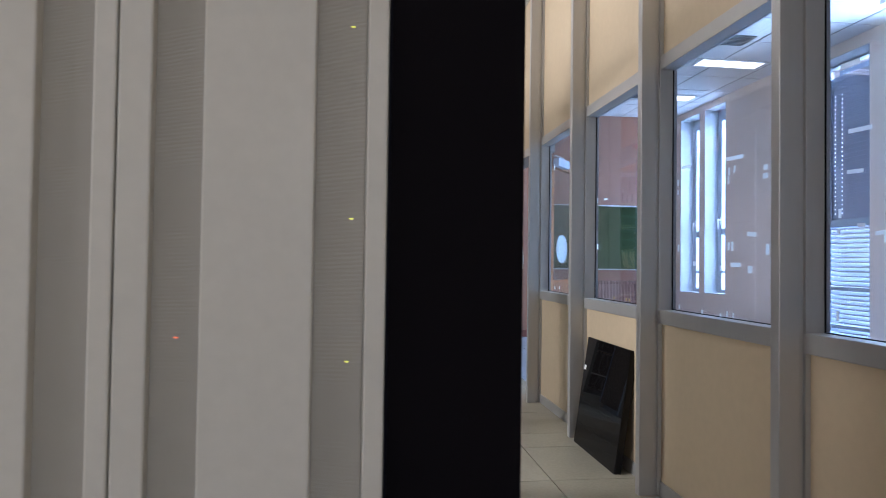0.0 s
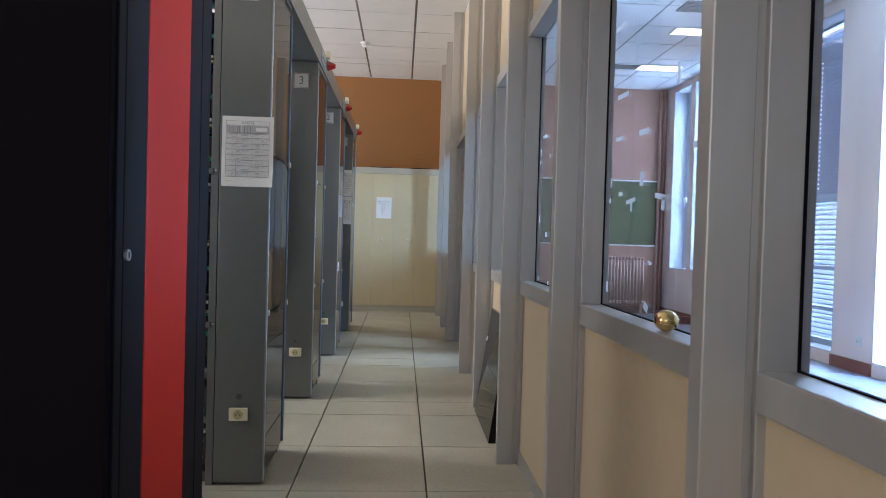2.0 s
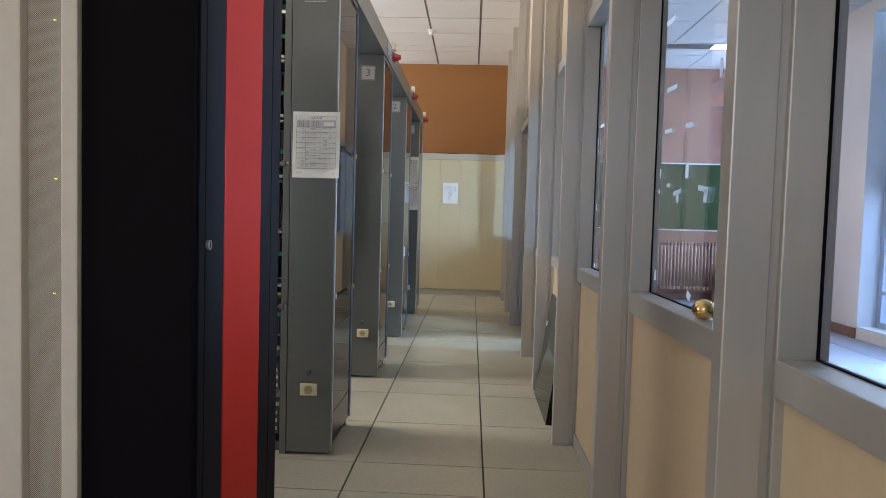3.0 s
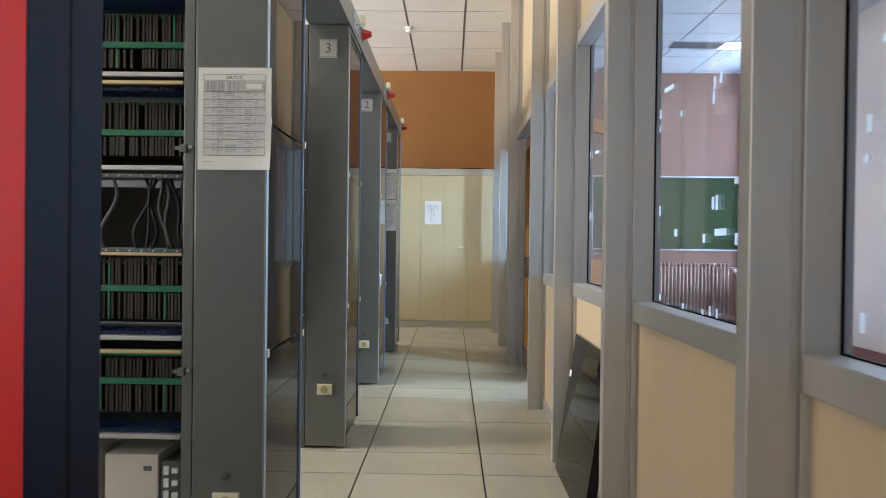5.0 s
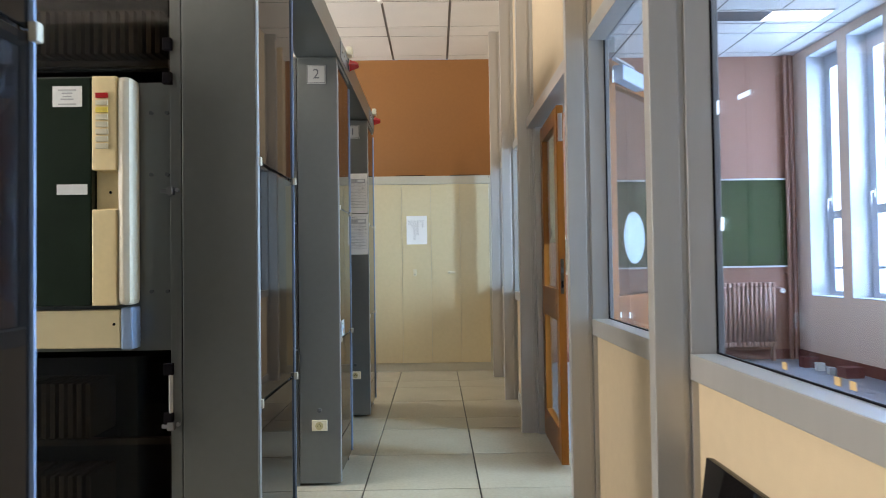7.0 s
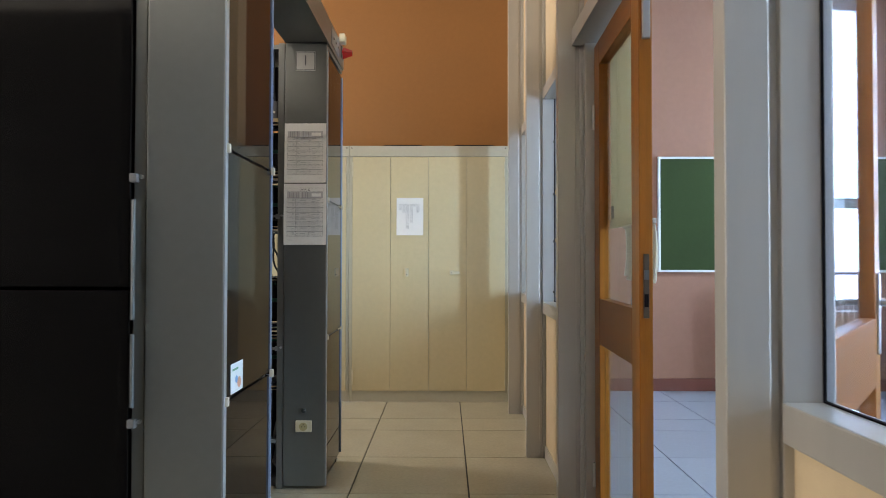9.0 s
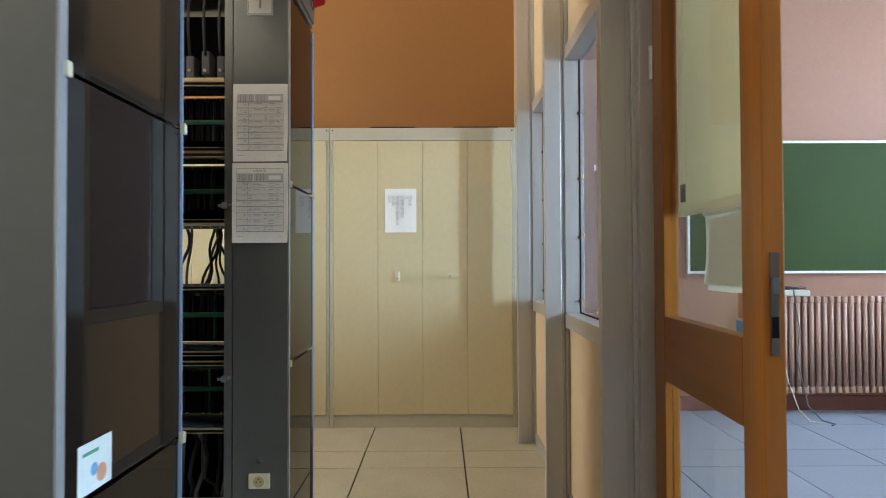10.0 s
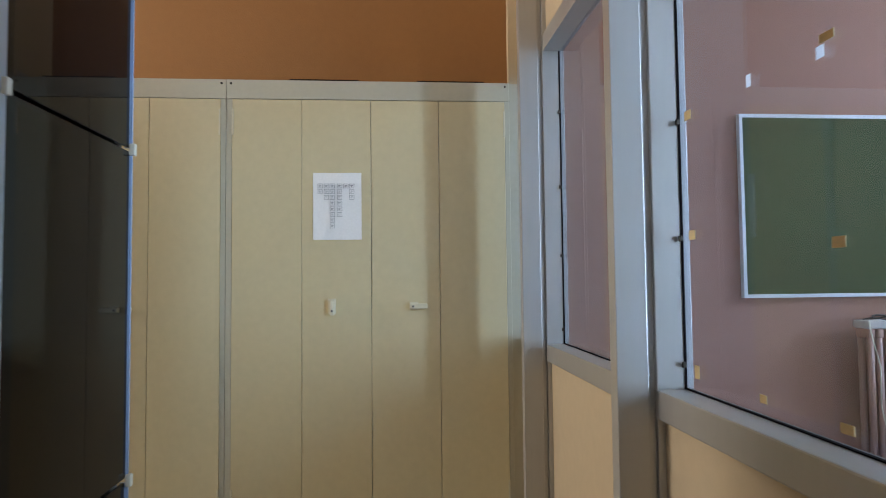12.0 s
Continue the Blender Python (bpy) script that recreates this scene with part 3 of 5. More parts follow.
def card_bay(r, z0, z1, seed, depth=0.05, cards=None, green=None, blue=None):
    """A shelf of upright cards in two tiers with a green guide rail between them."""
    rnd = random.Random(seed)
    tall, short = cards
    bright = tall is card_me
    if bright:
        part("front_rail", boxes((XL, XR, 0.0, 0.022, z0 - 0.018, z0 - 0.004), bevel=0.002), M_SILVER, r)
        part("front_rail", boxes((XL, XR, 0.0, 0.022, z1 + 0.002, z1 + 0.013), bevel=0.002), M_GOLD, r)
    else:
        for zr in (z0 - 0.013, z1 + 0.009):
            fr = part("front_rail", boxes((XL, XR, 0.003, 0.022, zr - 0.007, zr + 0.007)), M_CARDBLACK, r)
            for dz in (-0.0085, 0.0055):
                part("rail_lip", boxes((XL, XR, 0.0, 0.022, zr + dz, zr + dz + 0.003)), M_GOLD, fr, "thin gilded lip")
    part("shelf", boxes((XL, XR, 0.022, 0.36, z0 - 0.016, z0 - 0.010)), M_RACKDARK, r)
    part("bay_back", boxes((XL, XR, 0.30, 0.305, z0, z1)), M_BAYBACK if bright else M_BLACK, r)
    over = z0 > 1.115
    if not over:
        tall, short = (short, tall) if z0 < 0.6 else (tall, tall)
    low = z0 + (0.042 if over else 0.030)
    mid = low + (0.064 if over else 0.090)
    part("guide_rail", boxes((XL, XR, depth - 0.004, depth + 0.01, mid, mid + 0.02), bevel=0.002), green, r, "green plastic guide rail")
    g = boxes((XL, XR, depth + 0.012, depth + 0.03, z1 - 0.03, z1 - 0.018))
    for k in range(3):
        x = XL + (k + 0.45) * (XR - XL) / 3 + rnd.uniform(-0.03, 0.03)
        box(g, x, x + 0.006, depth + 0.001, depth + 0.012, low, z1 - 0.03)
    part("guide_frame", g, green, r)
    x = XL + 0.004
    while x < XR - 0.012:
        if rnd.random() > 0.05:
            share("circuit_card", tall, r, (x, depth + rnd.uniform(-0.002, 0.006), mid + 0.022), 0)
        if rnd.random() > 0.05:
            share("circuit_card", short, r, (x + rnd.uniform(-0.001, 0.001), depth + rnd.uniform(-0.002, 0.006), low), 0)
        x += 0.0112 + (0.008 if rnd.random() < 0.22 else 0)
    w = bmesh.new()
    x = XL - 0.04
    zw = z1 - 0.012 if over else z0 - 0.004
    while x < XR - 0.045:
        box_skew(w, max(x, XL), max(x, XL) + 0.005, 0.026, depth - 0.006, zw, zw + rnd.uniform(0.006, 0.012), rnd.uniform(0.030, 0.042))
        x += 0.0095
    tagged(part("wiring", w, blue, r, "dark blue wiring along the shelf"), kind="stuff")


def box_skew(bm, x0, x1, y0, y1, z0, z1, skew):
    ret = bmesh.ops.create_cube(bm, size=1.0)
    for v in ret["verts"]:
        f = v.co.y + 0.5
        v.co = Vector(((x0 + x1) / 2 + v.co.x * (x1 - x0) + skew * f, (y0 + y1) / 2 + v.co.y * (y1 - y0), (z0 + z1) / 2 + v.co.z * (z1 - z0)))


def cable_bay(r, z0, z1, seed, back):
    rnd = random.Random(seed)
    for z in (z0 - 0.012, z1):
        bm = boxes((XL, XR, 0.0, 0.02, z, z + 0.012), bevel=0.001)
        part("perforated_rail", bm, M_RACKDARK, r)
        bm = bmesh.new()
        for k in range(16):
            x = XL + 0.02 + k * 0.036
            rod(bm, (x, -0.002, z + 0.006), (x, 0.001, z + 0.006), 0.003, 8)
        tagged(part("screw_row", bm, M_STEEL, r), kind="stuff")
    for k in range(6):
        x = XR - 0.03 - 0.075 * rnd.random()
        dx = rnd.uniform(-0.07, 0.05)
        pts = [(x + dx * (s / 8) ** 1.5 + 0.010 * math.sin(1.7 * k + 0.9 * s), 0.06 + 0.02 * k, z1 + 0.01 - (z1 - z0 + 0.02) * s / 8) for s in range(9)]
        part("cable", tube(bmesh.new(), pts, rnd.choice((0.005, 0.006, 0.007))), M_CABLE, r)
    for k in range(9):
        x = XR - 0.10 - rnd.random() * 0.40
        amp, ph = rnd.uniform(0.004, 0.022), rnd.choice((0, math.pi))
        y = rnd.uniform(0.05, 0.2)
        pts = [(x + amp * math.sin(ph + 2 * math.pi * s / 8) + 0.02 * s / 8, y, z0 - 0.01 + (z1 - z0 + 0.02) * s / 8) for s in range(9)]
        part("cable", tube(bmesh.new(), pts, rnd.choice((0.004, 0.0055, 0.007))), M_CABLE if k % 3 else M_GREYCABLE, r)
    if back:
        part("bay_back", boxes((XL, XR, 0.35, 0.355, z0, z1)), M_DARKWOOD, r)


def device_box(r, x0, x1, z0, z1):
    b = part("power_unit", boxes((x0, x1, 0.03, 0.3, z0, z1), bevel=0.004), M_WHITEGREY, r, "pale grey power supply unit")
    part("unit_slot", boxes((x1 - 0.045, x1 - 0.02, 0.028, 0.031, z1 - 0.05, z1 - 0.035)), M_INK, b)
    for k in range(2):
        part("knob", rod(bmesh.new(), (x0 + 0.03 + 0.04 * k, 0.028, z0 + 0.03), (x0 + 0.03 + 0.04 * k, 0.012, z0 + 0.03), 0.008, 14), M_BLACK, b)


racks = []
for k, y in enumerate(RACKS):
    r = thing("equipment_rack", (0, y, 0), RACK_WORDS[k], "equipment rack", "row of equipment racks")
    racks.append(r)
    part("end_panel", boxes((0.082, 0.296, 0, 0.03, 0.015, 2.285), bevel=0.003), M_RACK, r)
    part("panel_edge", boxes((0.2963, 0.301, 0.0, 0.022, 0.02, 2.25), bevel=0.001), M_EDGE, r)
    part("upright", boxes((0.046, 0.078, 0.004, 0.05, 0, 2.285), bevel=0.002), M_RACK, r)
    part("upright", boxes((XL - 0.035, XL, 0.004, 0.05, 0, 2.285), bevel=0.002), M_RACK, r)
    part("rear_upright", boxes((0.05, 0.28, 0.44, 0.475, 0, 2.285), bevel=0.002), M_RACK, r)
    part("rear_upright", boxes((XL - 0.035, XL, 0.44, 0.475, 0, 2.285), bevel=0.002), M_RACK, r)
    part("side_wall", boxes((0.05, 0.056, 0.05, 0.44, 0.02, 1.07)), M_RACKDARK, r)
    part("side_wall", boxes((0.05, 0.056, 0.05, 0.44, 1.30, 2.28)), M_RACKDARK, r)
    part("top_plate", boxes((XL - 0.035, 0.296, 0.03, 0.475, 2.262, 2.285)), M_RACK, r)
    part("plinth", boxes((XL - 0.035, 0.27, 0.05, 0.44, 0, 0.045)), M_RACKDARK, r)
    # plain unseen continuation, lengthened so the aisles channel the west light
    part("second_bay", boxes((-2.7, XL - 0.036, 0.02, 0.46, 0, 2.285), bevel=0.004), M_RACKDARK, r)
    for z0, z1, bow in ((0.05, 0.765, 0.001), (0.775, 1.472, 0.003), (1.48, 2.24, 0.002)):
        c = part("end_cover", boxes((0.287 + bow, 0.293 + bow, 0.026, 0.475, z0, z1), bevel=0.0012), M_SMOKED, r, "glossy smoked acrylic cover")
        part("cover_edge", boxes((0.284, 0.301, 0.4755, 0.480, z0, z1)), M_BLUEEDGE, c)
    for z in (0.77, 1.476):
        for yy in (0.016, 0.476):
            b = part("clip", boxes((0.296, 0.309, yy - 0.006, yy + 0.008, z - 0.013, z + 0.013), bevel=0.003), M_CLIP, r, "small ivory plastic clip")
    for z in (0.715, 1.39):
        bm = boxes((0.040, 0.060, -0.014, 0.006, z - 0.012, z + 0.012), bevel=0.003)
        box(bm, 0.024, 0.044, -0.010, -0.004, z - 0.006, z + 0.006, bevel=0.002)
        part("latch", bm, M_GREYCABLE, r, "small grey door latch")
        part("screw", rod(bmesh.new(), (0.068, 0.005, z + 0.004), (0.068, -0.004, z + 0.004), 0.006, 10), M_STEEL, r)
    zp = 2.19 - (0.036 if k == 1 else 0)      # the second rack's plate hangs lower
    lab = part("number_plate", boxes((0.137, 0.237, -0.003, 0, zp - 0.05, zp + 0.05)), M_PLATE, r, "white plate with the number " + LABELS[k])
    bm = boxes((0.139, 0.235, -0.004, -0.003, zp + 0.0445, zp + 0.047), (0.139, 0.235, -0.004, -0.003, zp - 0.0465, zp - 0.044),
               (0.139, 0.1415, -0.004, -0.003, zp - 0.044, zp + 0.0445), (0.2325, 0.235, -0.004, -0.003, zp - 0.044, zp + 0.0445))
    part("plate_border", bm, M_INK, lab)
    text("number", LABELS[k], 0.075, pose(0.187, -0.0045, zp, 90, 0, 0), M_INK, lab)
    so = part("socket", boxes((0.147, 0.229, -0.012, 0, 0.292, 0.35), bevel=0.004), M_IVORY, r, "ivory power socket")
    bm = bmesh.new()
    rod(bm, (0.188, -0.0115, 0.321), (0.188, -0.0165, 0.321), 0.021, 24)
    part("socket_face", bm, M_SOCKET, so)
    bm = bmesh.new()
    for dx, dz in ((-0.008, 0), (0.008, 0), (0, 0.01)):
        rod(bm, (0.188 + dx, -0.016, 0.321 + dz), (0.188 + dx, -0.0172, 0.321 + dz), 0.003, 8)
    part("socket_hole", bm, M_BLACK, so)
    bm = rod(bmesh.new(), (0.188, 0, 0.40), (0.188, -0.012, 0.40), 0.011, 16)
    rod(bm, (0.188, -0.012, 0.40), (0.188, -0.018, 0.40), 0.006, 12)
    part("knob", bm, M_RACKDARK, r)

# card shelves of the first and last rack
for idx, back in ((0, True), (3, False)):
    r = racks[idx]
    for s, (z0, z1) in enumerate(((1.90, 2.18), (1.625, 1.862), (1.342, 1.582), (0.825, 1.062), (0.525, 0.765))):
        if idx == 3 and s == 0:
            continue
        # last rack: darker cards, and rails and wires with shade in their colour
        card_bay(r, z0, z1, 11 * idx + s, 0.13 if idx == 0 else 0.11, (card_me, card_low) if idx == 0 else (dark_me, dark_low), M_CARDGREEN if idx == 0 else M_SHADEGREEN, M_BLUEWIRE if idx == 0 else M_SHADEWIRE)
    cable_bay(r, 1.085, 1.30, 5 + idx, back)
    part("shelf_bar", boxes((XL, XR, 0.0, 0.02, 0.235, 0.25)), M_SILVER, r)
    if idx == 0:
        device_box(r, -0.20, -0.035, 0.26, 0.45)
        device_box(r, -0.20, -0.035, 0.05, 0.23)
        device_box(r, -0.42, -0.23, 0.26, 0.45)
        for z in (0.09, 0.30):
            b = part("breaker", boxes((-0.025, 0.035, 0.03, 0.2, z, z + 0.13), bevel=0.003), M_RACKDARK, r)
            bm = bmesh.new()
            for q in range(3):
                box(bm, -0.015, 0.0, 0.022, 0.031, z + 0.015 + 0.038 * q, z + 0.04 + 0.038 * q)
                box(bm, 0.01, 0.028, 0.022, 0.031, z + 0.02 + 0.038 * q, z + 0.035 + 0.038 * q)
            part("breaker_toggle", bm, M_WHITE, b)
    else:
        part("bay_back", boxes((XL, XR, 0.33, 0.335, 0.05, 0.50)), M_BLACK, r)
        rnd = random.Random(8)
        for k in range(14):
            x, sway = XR - 0.02 - 0.036 * k, rnd.uniform(-0.02, 0.02)
            pts = [(x + sway * math.sin(0.8 * q), 0.06 + 0.1 * rnd.random(), 0.05 + 0.065 * q) for q in range(8)]
            part("cable", tube(bmesh.new(), pts, rnd.choice((0.005, 0.007, 0.009))), M_CABLE if k % 3 else M_GREYCABLE, r)
# plug connectors at the top of the last rack
r = racks[3]
part("front_rail", boxes((XL, XR, 0.0, 0.022, 1.88, 1.895), bevel=0.002), M_GOLD, r)
part("bay_back", boxes((XL, XR, 0.30, 0.305, 1.9, 2.25)), M_BLACK, r)
rnd = random.Random(4)
for k in range(9):
    x = XL + 0.03 + k * 0.062
    c = part("plug_connector", boxes((x, x + 0.03, 0.06, 0.13, 1.905 + 0.02 * (k % 2), 2.0 + 0.02 * (k % 2)), bevel=0.003), M_GREYCABLE, r)
    part("plug_cable", tube(bmesh.new(), [(x + 0.015, 0.06 - 0.02 * math.sin(s * 0.6), 2.0 + 0.05 * s) for s in range(6)], 0.006), M_CABLE, r)
    part("plug_screw", rod(bmesh.new(), (x + 0.015, 0.058, 1.94), (x + 0.015, 0.05, 1.94), 0.006, 10), M_IVORY, c)

# tape drive rack
r = racks[1]
part("mounting_plate", boxes((XL, XR + 0.002, 0.012, 0.018, 0.93, 1.71)), M_RACK, r)
bm = bmesh.new()
for x in (-0.01, 0.036):
    for z in (1.62, 1.44, 1.10):
        rod(bm, (x, 0.012, z), (x, 0.006, z), 0.006, 10)
tagged(part("plate_screw", bm, M_RACKDARK, r), kind="stuff")
d = part("drive_door", boxes((XL, -0.15, -0.055, 0.011, 1.065, 1.71), bevel=0.004), M_GREENDOOR, r, "glossy blackish green door of the tape drive")
bm = boxes((-0.147, -0.079, -0.058, 0.011, 1.445, 1.711), (-0.147, -0.079, -0.058, 0.011, 1.065, 1.335), bevel=0.003)
box(bm, -0.147, -0.079, -0.030, 0.011, 1.335, 1.445)
part("control_strip", bm, M_CREAMPLASTIC, r, "cream plastic control strip with push buttons")
bm = boxes((-0.078, -0.040, -0.058, 0.011, 1.065, 1.711), bevel=0.016)
part("side_cheek", bm, M_CHEEK, r)
for q in range(8):
    z = 1.655 - 0.0204 * q
    part("push_button", boxes((-0.134, -0.100, -0.064, -0.057, z - 0.0075, z + 0.0075), bevel=0.0015), (M_REDLAMP, M_IVORY, M_YELLOW, M_IVORY, M_IVORY, M_IVORY, M_IVORY, M_IVORY)[q], r)
part("key_hole", rod(bmesh.new(), (-0.108, -0.030, 1.385), (-0.108, -0.032, 1.385), 0.004, 10), M_BLACK, r)
lb = part("maker_label", boxes((-0.257, -0.175, -0.0565, -0.055, 1.625, 1.683)), M_PAPER, r, "white maker's label with small print")
bm = bmesh.new()
for z, w in ((1.672, 0.05), (1.663, 0.03), (1.654, 0.024), (1.646, 0.036), (1.632, 0.05)):
    box(bm, -0.216 - w / 2, -0.216 + w / 2, -0.0573, -0.0565, z - 0.0018, z + 0.0018)
part("label_print", bm, M_INKLIGHT, lb)
part("label_tag", boxes((-0.245, -0.160, -0.0575, -0.055, 1.377, 1.406), bevel=0.001), M_WHITEFRAME, r)
part("lower_box", boxes((XL, -0.075, -0.045, 0.011, 0.945, 1.052), bevel=0.004), M_CABINET, r, "beige box under the tape drive")
part("lower_cheek", boxes((-0.0745, -0.042, -0.045, 0.011, 0.94, 1.06), bevel=0.006), M_BLUEEDGE, r)
part("black_dot", rod(bmesh.new(), (-0.092, -0.045, 1.012), (-0.092, -0.047, 1.012), 0.004, 10), M_BLACK, r)
part("upper_cover", boxes((XL, 0.042, 0.0, 0.006, 1.74, 2.25), bevel=0.001), M_SMOKECLEAR, r, "smoked see-through cover")
part("lower_cover", boxes((XL, 0.042, 0.0, 0.006, 0.06, 0.915), bevel=0.001), M_SMOKECLEAR, r, "smoked see-through cover")
for zz in (0.10, 0.37, 0.64, 1.78, 2.02):
    b = part("module_frame", boxes((XL + 0.01, 0.03, 0.08, 0.10, zz, zz + 0.02), bevel=0.002), M_DARKWOOD, r)
    bm = bmesh.new()
    for q in range(20 if zz > 1 else 12):
        x = XL + 0.02 + q * 0.026
        box(bm, x, x + 0.014, 0.05, 0.2, zz + 0.03, zz + (0.16 if zz > 1 else 0.19))
    tagged(part("module_fin", bm, M_FIN, r), kind="stuff")
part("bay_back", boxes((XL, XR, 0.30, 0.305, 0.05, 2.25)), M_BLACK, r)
for z in (0.72, 0.86, 1.80, 1.70):
    part("cover_clip", boxes((0.030, 0.056, -0.012, 0.004, z, z + 0.035), bevel=0.003), M_BLACK, r)
part("rating_plate", boxes((-0.02, 0.03, -0.003, 0, 2.205, 2.235)), M_PAPER, r)
part("door_stay", rod(bmesh.new(), (0.05, -0.006, 0.72), (0.05, -0.006, 0.88), 0.006, 10), M_STEEL, r)

# closed rack
r = racks[2]
part("front_door", boxes((XL, 0.043, -0.012, -0.004, 0.06, 1.08), bevel=0.002), M_BLACKGLOSS, r, "black smoked acrylic front door")
part("front_door", boxes((XL, 0.043, -0.012, -0.004, 1.09, 2.25), bevel=0.002), M_BLACKGLOSS, r, "black smoked acrylic front door")
part("door_rod", rod(bmesh.new(), (0.052, -0.010, 1.0), (0.052, -0.010, 1.33), 0.005, 10), M_RACKDARK, r)
part("door_rod", rod(bmesh.new(), (0.052, -0.010, 0.76), (0.052, -0.010, 0.96), 0.005, 10), M_RACKDARK, r)
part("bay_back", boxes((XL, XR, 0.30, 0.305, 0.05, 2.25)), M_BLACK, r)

paper_sheet("paper_list", (0.203, RACKS[0] - 0.002, 1.480), 0, "white printed list hanging on the grey rack panel", 0.222, 0.308, "U.R.M. 42")
paper_sheet("paper_list", (0.189, RACKS[3] - 0.002, 1.715), 0, "white printed list hanging on the grey rack panel", 0.214, 0.305)
paper_sheet("paper_list", (0.190, RACKS[3] - 0.007, 1.400), 0, "white printed list below another on the rack panel", 0.218, 0.312, "U.R.M. 22")
t = thing("sticker_card", (0.2975, RACKS[2] + 0.117, 0.822), "small white card with a printed drawing on the smoked cover", "card")
part("card", boxes((0, 0.0012, -0.054, 0.054, -0.043, 0.043)), M_NOTICE, t)
part("printed_line", boxes((0.0012, 0.0016, -0.040, 0.010, 0.022, 0.028)), M_CARDGREEN, t)
part("drawing", rod(bmesh.new(), (0.0012, -0.004, -0.006), (0.0016, -0.004, -0.006), 0.011, 16), M_BLUESTICK, t, "small blue printed shape")
part("drawing", rod(bmesh.new(), (0.0012, 0.020, -0.018), (0.0016, 0.020, -0.018), 0.016, 16), M_ORANGESTICK, t, "small orange printed shape")

# beam over the racks, with alarm lamps
beam = thing("cable_beam", (0, 0, 2.287), "grey steel cable duct joining the rack tops", "cable duct")
part("duct_bottom", boxes((0.085, 0.298, RACKS[0] - 0.0, RACKS[3] + 0.475, 0, 0.012)), M_RACK, beam)
part("duct_side", boxes((0.298, 0.306, RACKS[0] - 0.0, RACKS[3] + 0.475, -0.004, 0.13), bevel=0.001), M_RACK, beam)
part("duct_side", boxes((0.080, 0.086, RACKS[0] - 0.0, RACKS[3] + 0.475, 0, 0.13), bevel=0.001), M_RACK, beam)
part("duct_lid", boxes((0.086, 0.298, RACKS[0] - 0.0, RACKS[3] + 0.475, 0.118, 0.13)), M_RACK, beam)
part("duct_end", boxes((0.086, 0.298, RACKS[0] - 0.0, RACKS[0] + 0.006, 0.012, 0.118)), M_RACK, beam)
for y in RACKS:
    a = thing("alarm_lamp", (0.307, y + 0.41, 2.365), "red alarm lamp on a cream box", "alarm lamp", "alarm lamps on the racks")
    part("lamp_box", boxes((-0.002, 0.03, -0.09, -0.03, 0.035, 0.085), bevel=0.004), M_IVORY, a)
    bm = bmesh.new()
    rod(bm, (0.004, 0, 0), (0.06, 0, 0.0), 0.036, 4, 0.016)
    part("red_lens", bm, M_REDLAMP, a, "red plastic lens")
    part("lamp_base", boxes((-0.002, 0.006, -0.032, 0.032, -0.032, 0.032)), M_RACK, a)
    part("side_plate", boxes((-0.0005, 0.0035, -0.34, -0.12, -0.06, 0.03), bevel=0.001), M_EDGE, a)
    for q in range(3):
        bm = bmesh.new()
        rod(bm, (0.0035, -0.30 + 0.07 * q, -0.02), (0.012, -0.30 + 0.07 * q, -0.02), 0.007, 10)
        part("plate_knob", bm, M_STEEL, a)

# ---- computer cabinet with the red stripe, and the grey cabinets beside it ----
CAB_H = 2.02
c = thing("computer_cabinet", (0.1825, 1.505, 0), "black computer cabinet with a bright red side stripe", "computer cabinet")
part("front_panel", boxes((-0.128, 0.127, -0.315, -0.295, 0.03, CAB_H), bevel=0.003), M_BLACK, c)
part("edge_trim", boxes((-0.1325, -0.128, -0.314, -0.29, 0.03, CAB_H), bevel=0.001), M_DARKBLUE, c)
part("corner_post", boxes((0.105, 0.1325, -0.294, -0.145, 0.03, CAB_H), bevel=0.003), M_DARKBLUE, c)
part("red_stripe", boxes((0.110, 0.1335, -0.1445, 0.135, 0.03, CAB_H), bevel=0.004), M_RED, c, "bright red painted metal stripe")
part("corner_post", boxes((0.105, 0.1325, 0.1355, 0.315, 0.03, CAB_H), bevel=0.003), M_DARKBLUE, c)
part("groove", boxes((0.1325, 0.1330, 0.228, 0.234, 0.03, CAB_H)), M_BLACK, c)
part("groove", boxes((0.1325, 0.1330, -0.262, -0.257, 0.03, CAB_H)), M_BLACK, c)
part("body", boxes((-0.128, 0.104, -0.294, 0.314, 0.0, CAB_H - 0.01)), M_BLACK, c)
lk = part("lock", rod(bmesh.new(), (0.132, -0.248, 1.075), (0.140, -0.248, 1.075), 0.012, 20), M_STEEL, c, "round steel key lock")
part("lock_slot", boxes((0.1398, 0.1408, -0.250, -0.246, 1.068, 1.082)), M_BLACK, lk)


